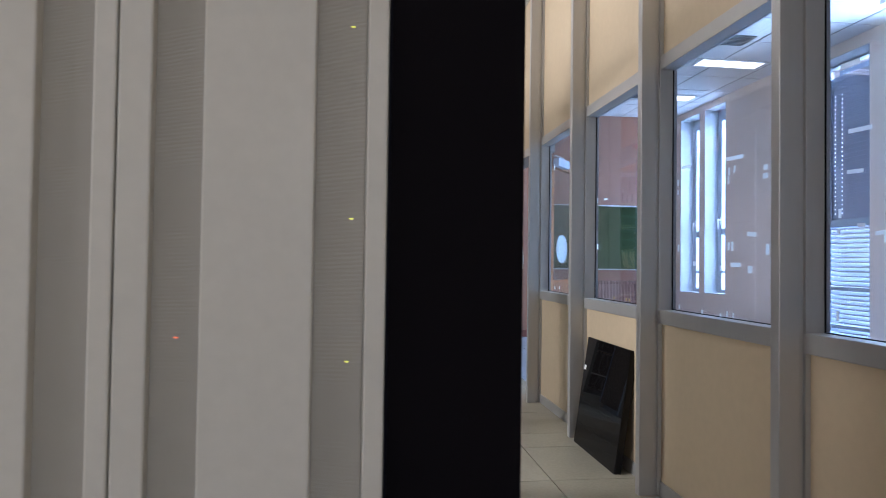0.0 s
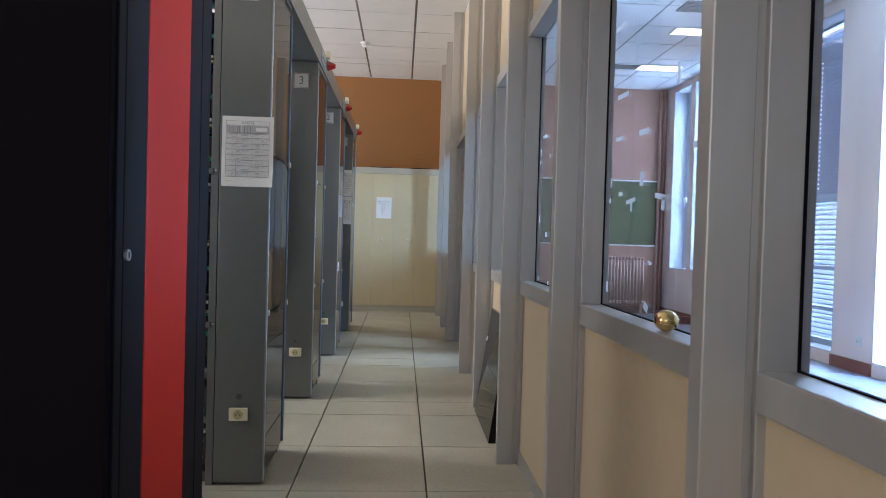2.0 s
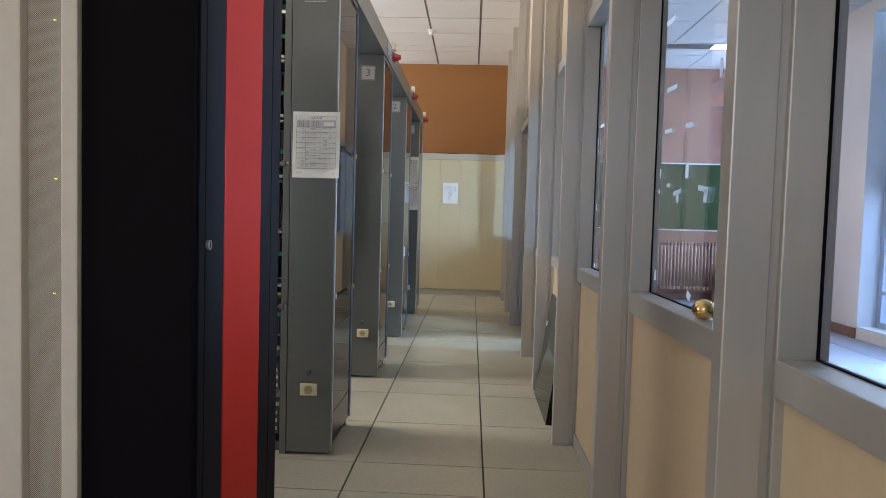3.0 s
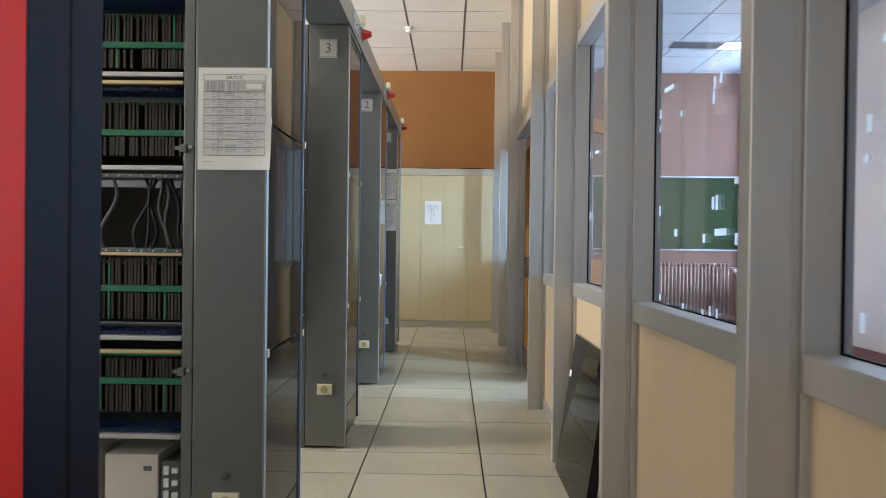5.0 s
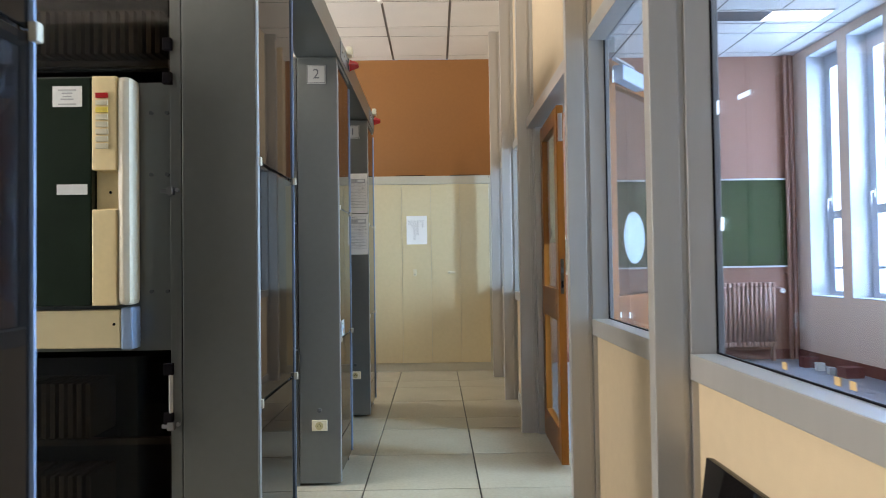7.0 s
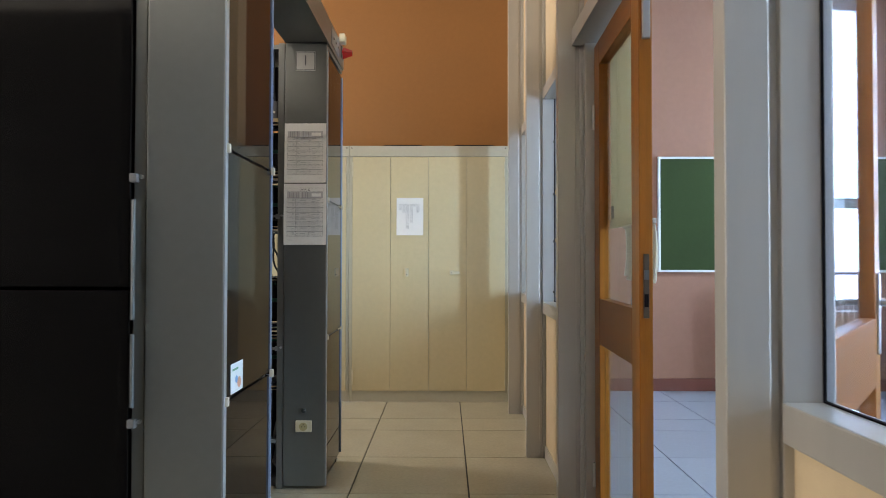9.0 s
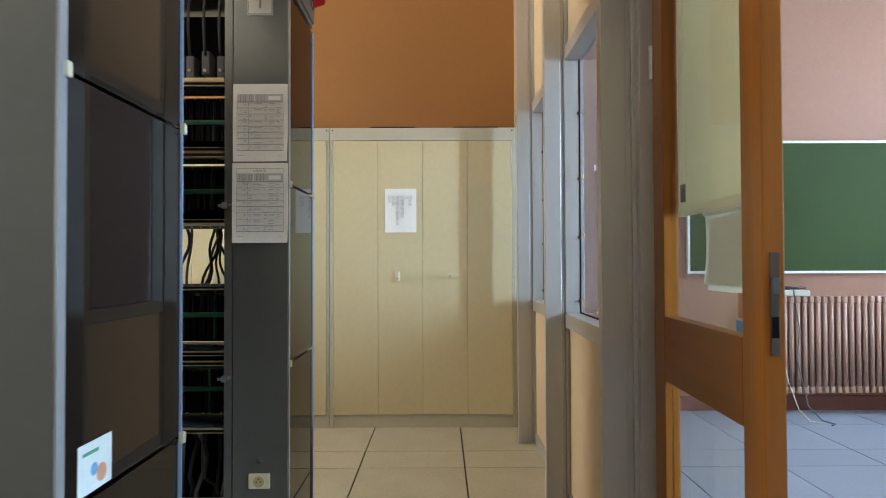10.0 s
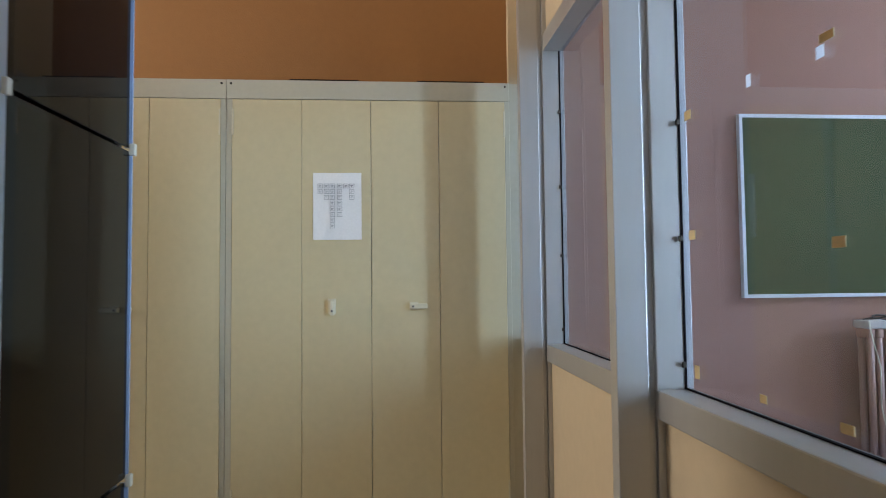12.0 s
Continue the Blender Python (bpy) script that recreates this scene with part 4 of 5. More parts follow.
def perforated_cabinet(x0, x1):
    w = x1 - x0
    g = thing("server_cabinet", (x0, 1.19, 0), "light grey steel cabinet with perforated vent strips", "cabinet", "grey cabinets in a row")
    part("carcass", boxes((0, w, 0.03, 0.62, 0, CAB_H)), M_WHITEGREY, g)
    flats = ((w - 0.040, w), (w - 0.330, w - 0.132), (0.0, w - 0.416))
    for a, b in flats:
        part("door_panel", boxes((a + 0.0015, b, -0.012, 0.03, 0.03, CAB_H), bevel=0.004), M_WHITEGREY, g)
    for a, b in ((w - 0.132, w - 0.040), (w - 0.416, w - 0.330)):
        st_ = part("vent_strip", boxes((a, b, 0.012, 0.029, 0.03, CAB_H)), M_PERF, g, "finely perforated vent strip")
    for dx, z, m in ((0.067, 1.58, M_LEDY), (0.065, 1.22, M_LEDY), (0.069, 0.955, M_LEDY), (0.372, 1.0, M_LEDR)):
        if x1 > 0:
            part("indicator_light", boxes((w - dx - 0.003, w - dx + 0.003, 0.0105, 0.012, z - 0.001, z + 0.001)), m, g)
    return g


perforated_cabinet(-0.426, 0.048)
perforated_cabinet(-0.902, -0.428)
perforated_cabinet(-1.378, -0.904)

# ---- beige folding-door cabinets at the end ----
CY0 = 9.357


def end_cabinet(x0, x1, leaves, label):
    c = thing("storage_cabinet", (x0, CY0, 0), label, "storage cabinet", "beige cabinets on the end wall")
    w = x1 - x0
    part("carcass", boxes((0, w, 0.025, FAR - CY0 - 0.003, 0.0, 2.117)), M_CABFRAME, c)
    part("top_fascia", boxes((0, w, 0.0, 0.025, 2.03, 2.119), bevel=0.002), M_CABFRAME, c)
    part("side_frame", boxes((0, 0.026, 0.0, 0.025, 0.0, 2.029), bevel=0.002), M_CABFRAME, c)
    part("side_frame", boxes((w - 0.022, w, 0.0, 0.025, 0.0, 2.029), bevel=0.002), M_CABFRAME, c)
    part("plinth", boxes((0.026, w - 0.022, 0.008, 0.025, 0.0, 0.088)), M_CABFRAME, c)
    lw = (w - 0.048) / leaves
    for k in range(leaves):
        a = 0.026 + k * lw
        dr = part("door", boxes((a + 0.0012, a + lw - 0.0012, -0.004, 0.022, 0.092, 2.026), bevel=0.002), M_CABINET, c)
        if k in (1, 2) and leaves == 4:
            hx = a + (0.135 if k == 1 else 0.205)
            if k == 1:
                h = part("handle", boxes((hx - 0.018, hx + 0.018, -0.012, -0.004, 1.035, 1.105), bevel=0.004), M_IVORY, dr, "ivory turning handle with a dark lock")
                part("handle_grip", boxes((hx - 0.007, hx + 0.012, -0.034, -0.012, 1.03, 1.10), bevel=0.004), M_IVORY, h)
                part("lock_barrel", rod(bmesh.new(), (hx + 0.002, -0.034, 1.05), (hx + 0.002, -0.036, 1.05), 0.005, 12), M_RACKDARK, h)
            else:
                h = part("handle", boxes((hx - 0.03, hx + 0.01, -0.012, -0.004, 1.05, 1.085), bevel=0.004), M_IVORY, dr, "ivory turning handle with a dark lock")
                part("handle_grip", boxes((hx - 0.03, hx + 0.05, -0.034, -0.012, 1.055, 1.078), bevel=0.004), M_IVORY, h)
                part("lock_barrel", rod(bmesh.new(), (hx - 0.015, -0.034, 1.066), (hx - 0.015, -0.036, 1.066), 0.005, 12), M_RACKDARK, h)
        if k in (0, leaves - 1):
            hx = a + (0.0 if k == 0 else lw - 0.008)
            for z in (1.92, 0.20):
                part("hinge", boxes((hx, hx + 0.008, -0.010, -0.003, z - 0.06, z + 0.06), bevel=0.002), M_IVORY, dr)
    for xx in (0.02, w - 0.02):
        part("screw", rod(bmesh.new(), (xx, 0, 2.10), (xx, -0.003, 2.10), 0.005, 8), M_BLACK, c)
    return c


end_cabinet(0.108, 1.422, 4, "beige steel cabinet with folding doors, paper taped on")
end_cabinet(-1.210, 0.106, 4, "beige steel cabinet with closed folding doors")
paper_sheet("paper_plan", (0.612, CY0 - 0.005, 1.530), 0, "white sheet with a small box diagram on the cabinet door", 0.222, 0.310, kind_="plan", curl=0.006)
for x0 in (0.39, 0.985):
    t = thing("dark_strip", (x0, CY0 + 0.02, 2.119), "dark flat strip lying on the cabinet top", "strip")
    part("strip", boxes((0, 0.32, 0, 0.05, 0, 0.012), bevel=0.002), M_BLACK, t)

# ---- leaning smoked cover, brass knob ----
t = thing("acrylic_cover", (1.398, 3.36, 0.0), "dark glossy acrylic cover leaning on the cream panel", "cover panel")
t.rotation_euler = (0, radians(8.0), 0)
part("sheet", boxes((-0.006, 0.0, 0, 0.66, 0.0, 0.68), bevel=0.002), M_SMOKED, t)
part("rim", boxes((0.0002, 0.035, 0, 0.008, 0.0, 0.68), bevel=0.002), M_SMOKED, t)
part("rim", boxes((0.0002, 0.035, 0.652, 0.66, 0.0, 0.68), bevel=0.002), M_SMOKED, t)
part("rim", boxes((0.0002, 0.035, 0.008, 0.652, 0.672, 0.68), bevel=0.002), M_SMOKED, t)
part("tape_patch", boxes((-0.0085, -0.0062, 0.62, 0.65, 0.47, 0.50), bevel=0.0005), M_PAPER, t)
t = thing("door_knob", (1.518, 1.358, SILL1), "round brass door knob lying on the sill", "door knob")
bm = bmesh.new()
bmesh.ops.create_uvsphere(bm, u_segments=28, v_segments=16, radius=0.028, matrix=Matrix.Translation((0, 0, 0.026)) @ Matrix.Diagonal((1, 1, 0.92, 1)))
part("ball", smooth(bm), M_BRASS, t)
bm = rod(bmesh.new(), (0.004, 0.02, 0.025), (0.006, 0.036, 0.022), 0.011, 20)
part("neck", smooth(bm), M_BRASS, t)
bm = bmesh.new()
for z in (0.020, 0.031):
    rod(bm, (0, 0, z), (0, 0, z + 0.0015), 0.0285, 28)
part("ring", bm, M_BRASS, t)


# ---- tape scraps left on the glass ----
def scraps(i, n):
    w, p = BAYS[i]
    rnd = random.Random(40 + i)
    d = ends[i + 1] - ends[i] - PW
    for k in range(n):
        a, b = rnd.choice(((0.014, 0.05), (0.014, 0.04), (0.05, 0.014), (0.024, 0.028), (0.065, 0.015)))
        y, z = rnd.uniform(0.06, d - 0.1), rnd.uniform(0.12, 1.24)
        q = rnd.uniform(-0.25, 0.25)
        s = part("tape_scrap", boxes((-0.0008, 0.0008, -a / 2, a / 2, -b / 2, b / 2)), M_TAPE, p, at=(0.0055, y, z))
        s.rotation_euler = (q, 0, 0)
    for k in range(4):
        y = rnd.uniform(0.06, d - 0.1)
        part("tape_scrap", boxes((-0.0008, 0.0008, -0.007, 0.007, -0.012, 0.010)), M_TAPE, p, at=(0.0055, y, 0.100 + rnd.uniform(0, 0.02)))


scraps(1, 9)
scraps(5, 3)


def scrap_at(i, y, z, a, b, q=0.0):
    """One strip of tape a wide and b high, tilted by q, at a place on pane i."""
    s = part("tape_scrap", boxes((-0.0008, 0.0008, -a / 2, a / 2, -b / 2, b / 2)), M_TAPE, BAYS[i][1], at=(0.0055, y - ends[i] - PW, z - SILL0))
    s.rotation_euler = (q, 0, 0)


for y, z, a, b, q in ((1.82, 1.58, 0.095, 0.014, 0.04), (1.84, 1.45, 0.068, 0.013, 0.04), (1.64, 1.44, 0.068, 0.016, 0.04), (1.905, 1.32, 0.012, 0.03, 0), (1.645, 1.31, 0.022, 0.042, 0),
                      (1.91, 1.262, 0.014, 0.014, 0.5), (1.815, 1.277, 0.03, 0.012, 0), (1.725, 1.252, 0.07, 0.012, -0.1), (1.72, 1.235, 0.014, 0.03, 0), (1.51, 1.252, 0.07, 0.014, 0.15)):
    scrap_at(2, y, z, a, b, q)
for y, z, a, b, q in ((1.49, 1.232, 0.02, 0.034, 0.2), (1.915, 0.985, 0.012, 0.034, 0), (1.585, 0.955, 0.03, 0.02, 0.4), (1.86, 1.8, 0.081, 0.016, 0.04), (1.3, 1.36, 0.06, 0.016, 0),
                      (1.22, 1.7, 0.068, 0.014, 0.04), (1.42, 1.55, 0.014, 0.05, 0), (1.12, 1.2, 0.016, 0.05, 0.1), (1.25, 1.05, 0.05, 0.016, 0.2), (1.7, 1.95, 0.081, 0.016, 0.04)):
    scrap_at(2, y, z, a, b, q)
for y, z, a, b, q in ((2.9, 1.62, 0.081, 0.014, 0.04), (2.5, 1.6, 0.121, 0.016, 0.04), (2.54, 1.547, 0.012, 0.035, 0), (2.5, 1.552, 0.012, 0.03, 0.2), (2.545, 1.51, 0.012, 0.034, 0),
                      (2.98, 1.553, 0.012, 0.03, 0), (2.785, 1.516, 0.01, 0.018, 0), (2.98, 1.505, 0.012, 0.022, 0), (2.973, 1.23, 0.013, 0.034, 0), (2.54, 1.228, 0.013, 0.034, 0)):
    scrap_at(3, y, z, a, b, q)
for y, z, a, b, q in ((2.515, 1.228, 0.012, 0.04, 0), (2.49, 1.15, 0.07, 0.018, 0), (2.82, 1.154, 0.022, 0.022, 0), (2.598, 1.135, 0.014, 0.024, 0), (2.38, 1.273, 0.06, 0.018, 0.1),
                      (2.279, 1.211, 0.018, 0.042, 0), (2.39, 1.131, 0.028, 0.03, 0), (2.292, 1.53, 0.026, 0.021, 0), (2.294, 1.497, 0.03, 0.021, 0), (2.96, 0.943, 0.012, 0.02, 0), (2.75, 0.934, 0.014, 0.018, 0)):
    scrap_at(3, y, z, a, b, q)
for y, z, a, b, q in ((2.6, 0.932, 0.012, 0.014, 0), (2.55, 0.94, 0.01, 0.026, 0), (2.505, 0.937, 0.01, 0.024, 0), (2.22, 0.99, 0.016, 0.06, 0)):
    scrap_at(3, y, z, a, b, q)

for y, z, a, b, q in ((4.06, 1.567, 0.014, 0.035, 0), (3.92, 1.563, 0.061, 0.012, 0.04), (4.05, 1.262, 0.018, 0.035, 0.1)):
    scrap_at(4, y, z, a, b, q)
for y in (3.77, 3.59, 3.546):
    part("tape_scrap", boxes((-0.0008, 0.0008, -0.009, 0.009, -0.008, 0.008)), M_TAPEOCHRE, BAYS[4][1], at=(0.0055, y - ends[4] - PW, 0.942 - SILL0))

OLD = ((7.335, 1.570, 0.034, 0.014), (7.352, 1.550, 0.018, 0.020), (7.56, 1.568, 0.014, 0.024), (7.818, 1.567, 0.030, 0.022), (7.812, 1.285, 0.030, 0.022),
       (7.325, 1.240, 0.030, 0.018), (7.806, 0.970, 0.022, 0.030), (7.545, 0.957, 0.022, 0.016), (7.322, 0.952, 0.030, 0.016))
for k, (y, z, a, b) in enumerate(OLD):
    part("tape_scrap", boxes((-0.0008, 0.0008, -a / 2, a / 2, -b / 2, b / 2)), M_TAPE if k in (1, 2) else M_TAPEOCHRE, BAYS[7][1], at=(0.0055, y - ends[7] - PW, z - SILL0))

for i in (7, 8):
    w, p = BAYS[i]
    d = ends[i + 1] - ends[i] - PW
    for z in (0.127, 0.427, 0.708, 1.02):
        part("glazing_clip", boxes((-0.004, 0.006, d - 0.013, d - 0.005, z - 0.007, z + 0.007), bevel=0.002), M_DARKWOOD, w)

# ---- classroom ----
b = thing("chalkboard", (2.82, FAR - 0.028, 1.066), "green chalkboard in a pale metal frame on the pink wall", "chalkboard")
BW, BH = 2.115, 1.04
part("board", boxes((0.02, BW - 0.02, 0.0, 0.025, 0.02, BH - 0.02)), M_GREEN, b)
for x0, x1, z0, z1 in ((0, BW, 0, 0.02), (0, BW, BH - 0.02, BH), (0, 0.02, 0.02, BH - 0.02), (BW - 0.02, BW, 0.02, BH - 0.02)):
    part("frame", boxes((x0, x1, -0.008, 0.026, z0, z1), bevel=0.002), M_WHITEFRAME, b)
# column radiator
r = thing("radiator", (3.42, FAR - 0.20, 0.0), "pink-painted cast iron column radiator", "radiator")
bm = bmesh.new()
for dy in (0.03, 0.10):
    rod(bm, (0.025, dy, 0.20), (0.025, dy, 0.86), 0.017, 10)
for z in (0.19, 0.87):
    box(bm, 0.008, 0.042, 0.012, 0.118, z - 0.025, z + 0.025, bevel=0.008)
col_me = mesh_of("column", smooth(bm), M_RAD)
for k in range(25):
    share("column", col_me, r, (0.051 * k, 0, 0))
part("feed_pipe", tube(bmesh.new(), [(1.27, 0.065, 0.83), (1.36, 0.065, 0.83), (1.36, 0.15, 0.83)], 0.014, 10), M_RAD, r)
part("valve", rod(bmesh.new(), (1.36, 0.065, 0.80), (1.36, 0.02, 0.80), 0.026, 16), M_WHITE, r, "white radiator valve")
part("foot", boxes((0.01, 0.04, 0.04, 0.09, 0, 0.17)), M_RAD, r)
part("foot", boxes((1.23, 1.26, 0.04, 0.09, 0, 0.17)), M_RAD, r)
t = thing("network_box", (3.50, FAR - 0.13, 0.896), "small grey device with coiled cables on the radiator", "device")
part("case", boxes((-0.08, 0.19, -0.06, 0.06, 0, 0.045), bevel=0.012), M_WHITEGREY, t, "pale grey plastic case")
for k, (r0, r1, ph) in enumerate(((0.085, 0.040, 0.0), (0.070, 0.050, 1.1), (0.095, 0.030, 2.3))):
    pts = [(0.03 + 0.03 * k + r0 * math.cos(ph + q * 0.45), r1 * math.sin(ph + q * 0.45), 0.050 + 0.007 * k + 0.008 * math.sin(q * 0.9 + k)) for q in range(15)]
    part("cable_loop", tube(bmesh.new(), pts, 0.0035), M_CABLE, t)
part("hanging_cable", tube(bmesh.new(), [(0.06, -0.055, 0.05), (0.05, -0.10, -0.05), (0.07, -0.115, -0.25), (0.045, -0.115, -0.45), (0.08, -0.12, -0.62), (0.10, -0.16, -0.80), (0.15, -0.25, -0.887), (0.19, -0.34, -0.890), (0.14, -0.38, -0.890)], 0.005), M_GREYCABLE, t)
part("hanging_cable", tube(bmesh.new(), [(-0.07, -0.055, 0.04), (-0.085, -0.10, -0.06), (-0.06, -0.115, -0.20), (-0.065, -0.115, -0.40), (-0.03, -0.13, -0.62), (0.01, -0.2, -0.82), (0.06, -0.26, -0.889), (0.10, -0.30, -0.890)], 0.004), M_IVORY, t, "pale hanging cable")
# skirting
structure("skirting", boxes((1.58, EAST - 0.002, FAR - 0.02, FAR - 0.001, 0, 0.11), bevel=0.003), M_SKIRT, "dark red wooden skirting board", "skirting")
bm = bmesh.new()
cur = SOUTH
for y0, y1, z0, z1 in sorted(WINS):
    if z0 < 0.3:
        box(bm, EAST - 0.02, EAST - 0.001, cur, y0, 0, 0.11)
        cur = y1
box(bm, EAST - 0.02, EAST - 0.001, cur, FAR - 0.021, 0, 0.11)
structure("skirting_east", bm, M_SKIRT, "dark red wooden skirting board", "skirting")
# heating pipe in the corner
t = thing("heating_pipe", (EAST - 0.13, FAR - 0.06, 0.0), "pink-painted vertical heating pipe in the corner", "pipe")
part("pipe", rod(bmesh.new(), (0, 0, 0), (0, 0, CEIL - 0.01), 0.022, 14), M_RAD, t)
part("pipe", rod(bmesh.new(), (0.065, 0.01, 0), (0.065, 0.01, CEIL - 0.01), 0.016, 14), M_RAD, t)
for z in (1.0, 2.6):
    part("bracket", boxes((-0.03, 0.09, 0.02, 0.058, z - 0.012, z + 0.012)), M_RAD, t)


def casement(n, y0, y1, z0, z1):
    """A narrow white window set back in its reveal."""
    w = thing("window_%d" % n, (EAST + 0.21, y0, z0), "tall narrow white-framed outside window", "window", kind="structure")
    d, h = y1 - y0, z1 - z0
    f, ft = 0.10, 0.17
    for a, b_, c_, e in ((0, f, 0, h), (d - f, d, 0, h), (f, d - f, 0, 0.06), (f, d - f, h - ft, h)):
        part("frame", boxes((0, 0.06, a, b_, c_, e), bevel=0.004), M_BACKLITFRAME, w)
    for z, t_ in ((0.86, 0.09), (0.30, 0.03)):
        part("crossbar", boxes((0.005, 0.055, f, d - f, z, z + t_), bevel=0.003), M_BACKLITFRAME, w)
    p = part("pane", boxes((0.027, 0.033, f, d - f, 0.06, h - ft)), M_GLASS, w)
    p.visible_shadow = False
    hd = part("handle", boxes((-0.012, 0, d - f + 0.012, d - f + 0.038, 1.02, 1.12), bevel=0.003), M_WHITE, w)
    part("grip", boxes((-0.045, -0.012, d - f + 0.018, d - f + 0.032, 1.07, 1.09), bevel=0.003), M_WHITE, hd)
    part("lever", boxes((-0.05, -0.038, d - f + 0.014, d - f + 0.036, 0.95, 1.09), bevel=0.004), M_WHITE, hd)


def reveal_lining(n, y0, y1, z0, z1):
    bm = boxes((EAST + 0.001, EAST + 0.30, y0, y0 + 0.008, z0 + 0.008, z1 - 0.008), (EAST + 0.001, EAST + 0.30, y1 - 0.008, y1, z0 + 0.008, z1 - 0.008),
               (EAST + 0.001, EAST + 0.30, y0, y1, z1 - 0.008, z1), (EAST + 0.001, EAST + 0.30, y0, y1, z0, z0 + 0.008))
    structure("window_reveal_%d" % n, bm, M_REVEAL, "white painted plaster window reveal", "reveal")


for n, wv in enumerate(WINS):
    reveal_lining(n + 1, *wv)
casement(11, *WINS[0])
casement(12, *WINS[1])


def shuttered(n, y0, y1, z0, z1, top):
    """A large framed window; its outside roller shutter hangs down from the height top."""
    w = thing("window_%d" % n, (EAST + 0.20, y0, z0), "tall outside window with a roller shutter", "window", kind="structure")
    d, h = y1 - y0, z1 - z0
    f = 0.07
    for a, b_, c_, e in ((0, f, 0, h), (d - f, d, 0, h), (f, d - f, 0, f), (f, d - f, h - 0.03, h), (f, d - f, 1.48, 1.56), (f, d - f, 0.78, 0.82), (f, d - f, 0.36, 0.40)):
        part("frame", boxes((0, 0.06, a, b_, c_, e), bevel=0.004), M_CLOSER, w)
    p = part("pane", boxes((0.027, 0.033, f, d - f, f, h - 0.03)), M_GLASS, w)
    p.visible_shadow = False
    shut = mesh_of("slat", boxes((-0.003, 0.003, 0, d, -0.027, 0.027), bevel=0.002), M_SHUTTER)
    ajar = mesh_of("slat", boxes((-0.003, 0.003, 0, d, -0.026, 0.026), bevel=0.002), M_SHUTTER)
    z = 0.02
    while z < top:
        tight = z > 1.56
        s = share("slat", shut if tight else ajar, w, (0.10, 0, z))
        s.rotation_euler = (0, radians(9 if tight else 44), 0)
        z += 0.0495 if tight else 0.052
    # light through the shutter's holes, put in as small glowing squares
    for k in range(30):
        zz = 1.63 + k * 0.0495
        if zz < top - 0.17:
            for yy in (d - 0.100, d - 0.205):
                part("slit_glow", boxes((0.088, 0.090, yy, yy + 0.016, zz, zz + 0.016)), M_SKYGLOW, w)


for n, wv, top in zip((13, 14, 15), WINS[2:], (3.17, 0.0, 3.17)):      # last two unseen; the middle one has no slats so its lamp shines in
    shuttered(n, *wv, top)
t = thing("wall_socket", (EAST, 5.42, 0.285), "white power socket on the classroom wall", "power socket")
part("plate", boxes((-0.010, -0.001, -0.04, 0.04, -0.04, 0.04), bevel=0.003), M_WHITE, t)
part("face", rod(bmesh.new(), (-0.010, 0, 0), (-0.0125, 0, 0), 0.024, 20), M_IVORY, t)
part("pin_hole", boxes((-0.0132, -0.0125, -0.011, -0.006, -0.003, 0.003), (-0.0132, -0.0125, 0.006, 0.011, -0.003, 0.003)), M_BLACK, t)
# box things on the floor by the windows
for x, y, sx, sy, sz, m, lab in ((4.80, 9.25, 0.16, 0.10, 0.10, M_MAROON, "small dark red box on the floor"), (4.78, 9.02, 0.08, 0.05, 0.07, M_WHITE, "small white carton on the floor"),
                                 (4.76, 8.80, 0.06, 0.05, 0.06, M_WHITE, "small white carton on the floor"), (4.84, 8.62, 0.18, 0.14, 0.09, M_MAROON, "small dark red box on the floor")):
    t = thing("carton", (x, y, 0), lab, "box")
    part("body", boxes((-sx / 2, sx / 2, -sy / 2, sy / 2, 0, sz), bevel=0.003), m, t)
    part("lid", boxes((-sx / 2 - 0.003, sx / 2 + 0.003, -sy / 2 - 0.003, sy / 2 + 0.003, sz, sz + 0.012), bevel=0.002), m, t)


# ---- ceiling lights and detector ----
def ceiling_light(x0, x1, y0, y1, lit):
    t = thing("ceiling_light", ((x0 + x1) / 2, (y0 + y1) / 2, CEIL), "recessed fluorescent ceiling light with a metal frame", "ceiling light", "recessed ceiling lights")
    w, d = (x1 - x0) / 2, (y1 - y0) / 2
    for a, b_, c_, e in ((-w, w, -d, -d + 0.015), (-w, w, d - 0.015, d), (-w, -w + 0.015, -d + 0.015, d - 0.015), (w - 0.015, w, -d + 0.015, d - 0.015)):
        part("frame", boxes((a, b_, c_, e, -0.012, 0.008)), M_WHITEFRAME, t)
    s = -w + 0.015 + (2 * w - 0.03) * (1 - lit)
    part("diffuser", boxes((s, w - 0.015, -d + 0.015, d - 0.015, -0.008, 0.004)), M_LIT, t, "lit white diffuser")
    if lit < 1:
        part("dark_louvre", boxes((-w + 0.015, s - 0.002, -d + 0.015, d - 0.015, -0.008, 0.004)), M_RACKDARK, t, "unlit grey louvre")
    return t


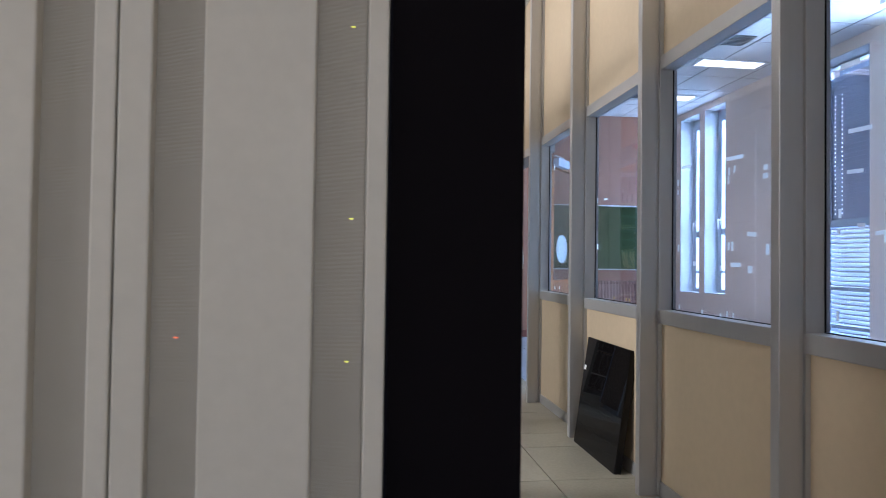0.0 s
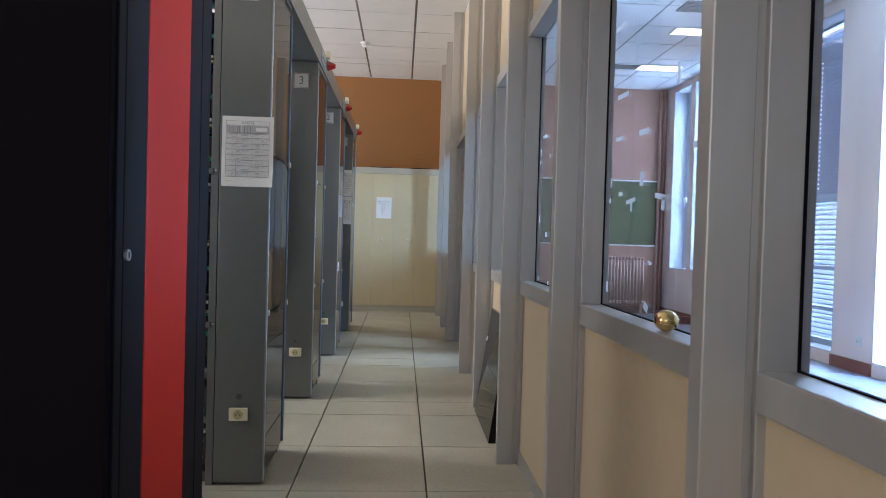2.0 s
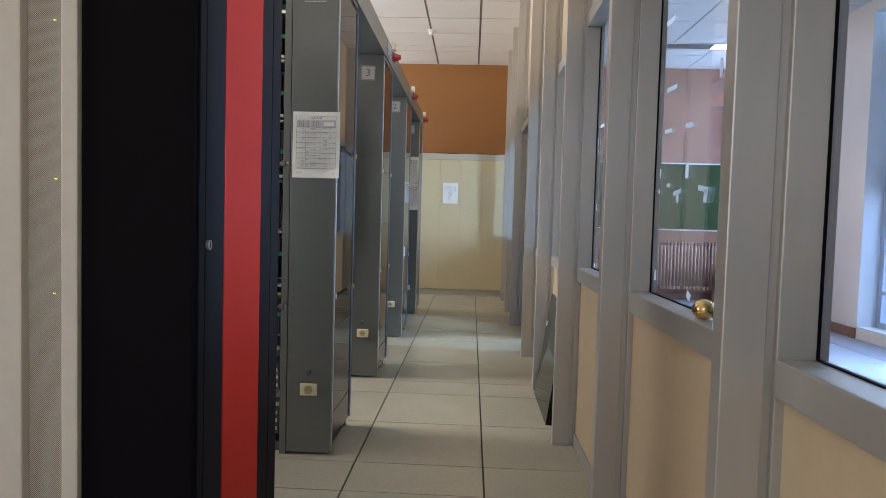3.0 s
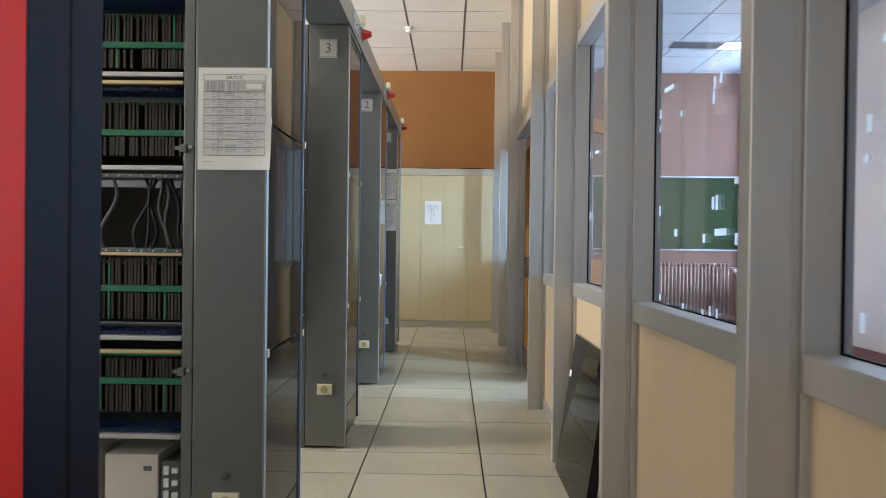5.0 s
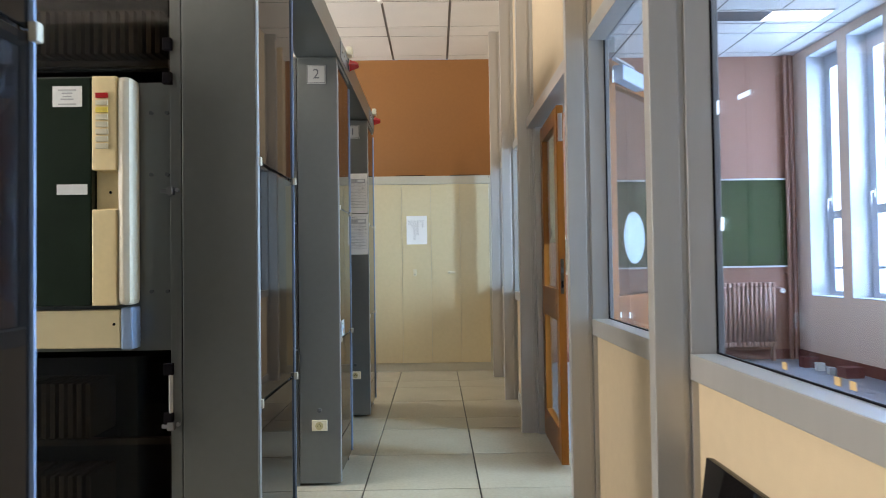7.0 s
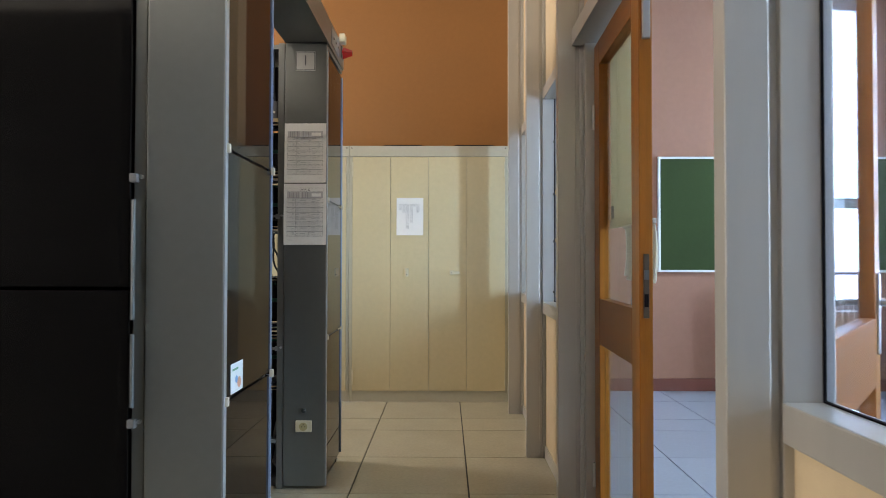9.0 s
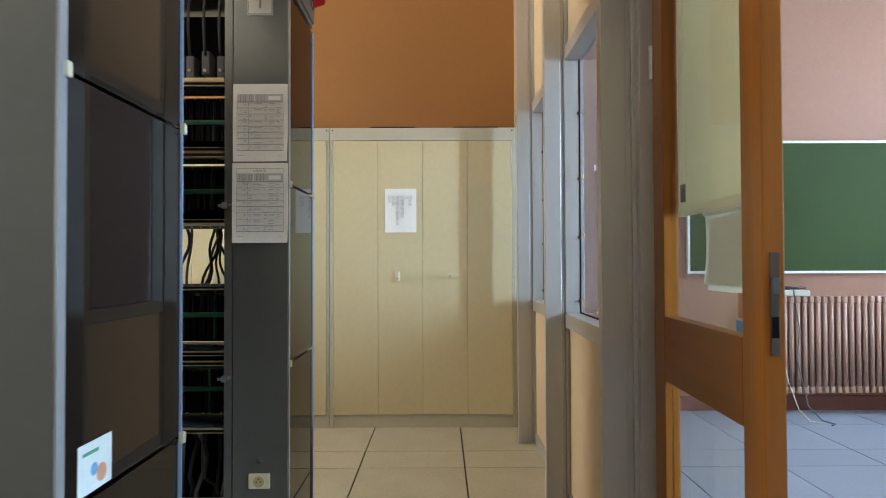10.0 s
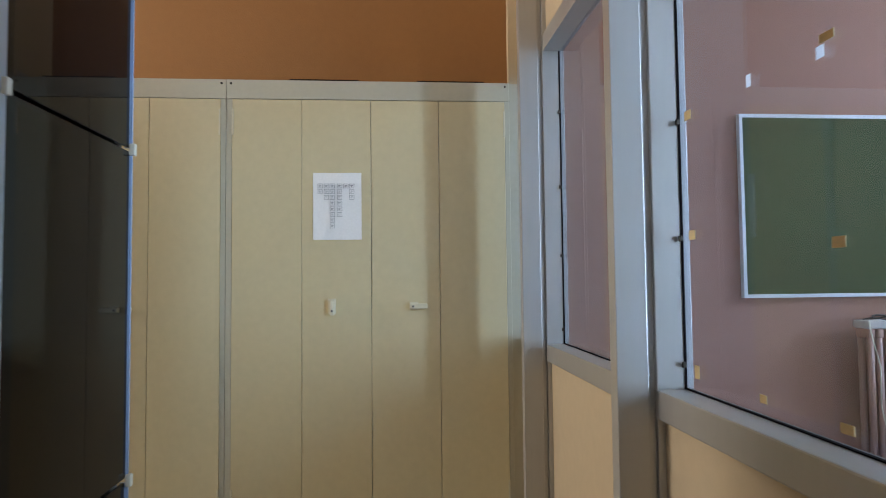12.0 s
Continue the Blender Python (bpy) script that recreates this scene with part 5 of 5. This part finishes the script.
ceiling_light(3.45, 4.68, 8.44, 8.72, 0.48)
ceiling_light(3.90, 4.70, 6.90, 7.16, 1)
v = thing("ceiling_vent", (3.87, 6.28, CEIL), "grey slotted air vent in the classroom ceiling", "air vent")
part("backing", boxes((-0.19, 0.19, -0.13, 0.13, -0.003, 0.006)), M_RACKDARK, v)
for a, b_, c_, e in ((-0.2, 0.2, -0.14, -0.13), (-0.2, 0.2, 0.13, 0.14), (-0.2, -0.19, -0.13, 0.13), (0.19, 0.2, -0.13, 0.13)):
    part("frame", boxes((a, b_, c_, e, -0.012, 0.006)), M_RACK, v)
slat_me = mesh_of("slat", boxes((-0.19, 0.19, -0.009, 0.009, -0.010, -0.006)), M_RACK)
for k in range(7):
    share("slat", slat_me, v, (0, -0.111 + 0.037 * k, 0))
t = thing("smoke_detector", (0.352, 8.05, CEIL), "white round smoke detector on the ceiling grid", "smoke detector")
bm = rod(bmesh.new(), (0, 0, -0.004), (0, 0, -0.028), 0.048, 24)
part("base", smooth(bm), M_WHITE, t)
part("head", smooth(rod(bmesh.new(), (0, 0, -0.028), (0, 0, -0.06), 0.032, 24, 0.022)), M_WHITE, t)
bm = rod(bmesh.new(), (0, 0, 0.0), (0, 0, -0.004), 0.055, 24)
part("plate", bm, M_WHITE, t)

# ---- floor tiles ----
fl = thing("floor", (0, 0, 0), "pale raised floor tiles with dark joints", "floor", kind="structure")
tile_mes = {}
rows_y = sorted(8.48 - 1.525 * k + d for k in range(-1, 9) for d in (0, 0.32, 0.92))
xs = [0.427 - 0.6 + 0.6 * i for i in range(-7, 9)]
for xa in xs:
    for ya, yb in zip(rows_y, rows_y[1:]):
        if ya > FAR or yb < SOUTH or xa > EAST or xa + 0.6 < WEST:
            continue
        key = (round(yb - ya, 3), xa >= 1.5)
        if key not in tile_mes:
            tile_mes[key] = mesh_of("tile", boxes((0.004, 0.596, 0.003, yb - ya - 0.003, -0.011, 0)), M_BLUETILE if key[1] else M_TILE)
        share("tile", tile_mes[key], fl, (xa, ya, 0))
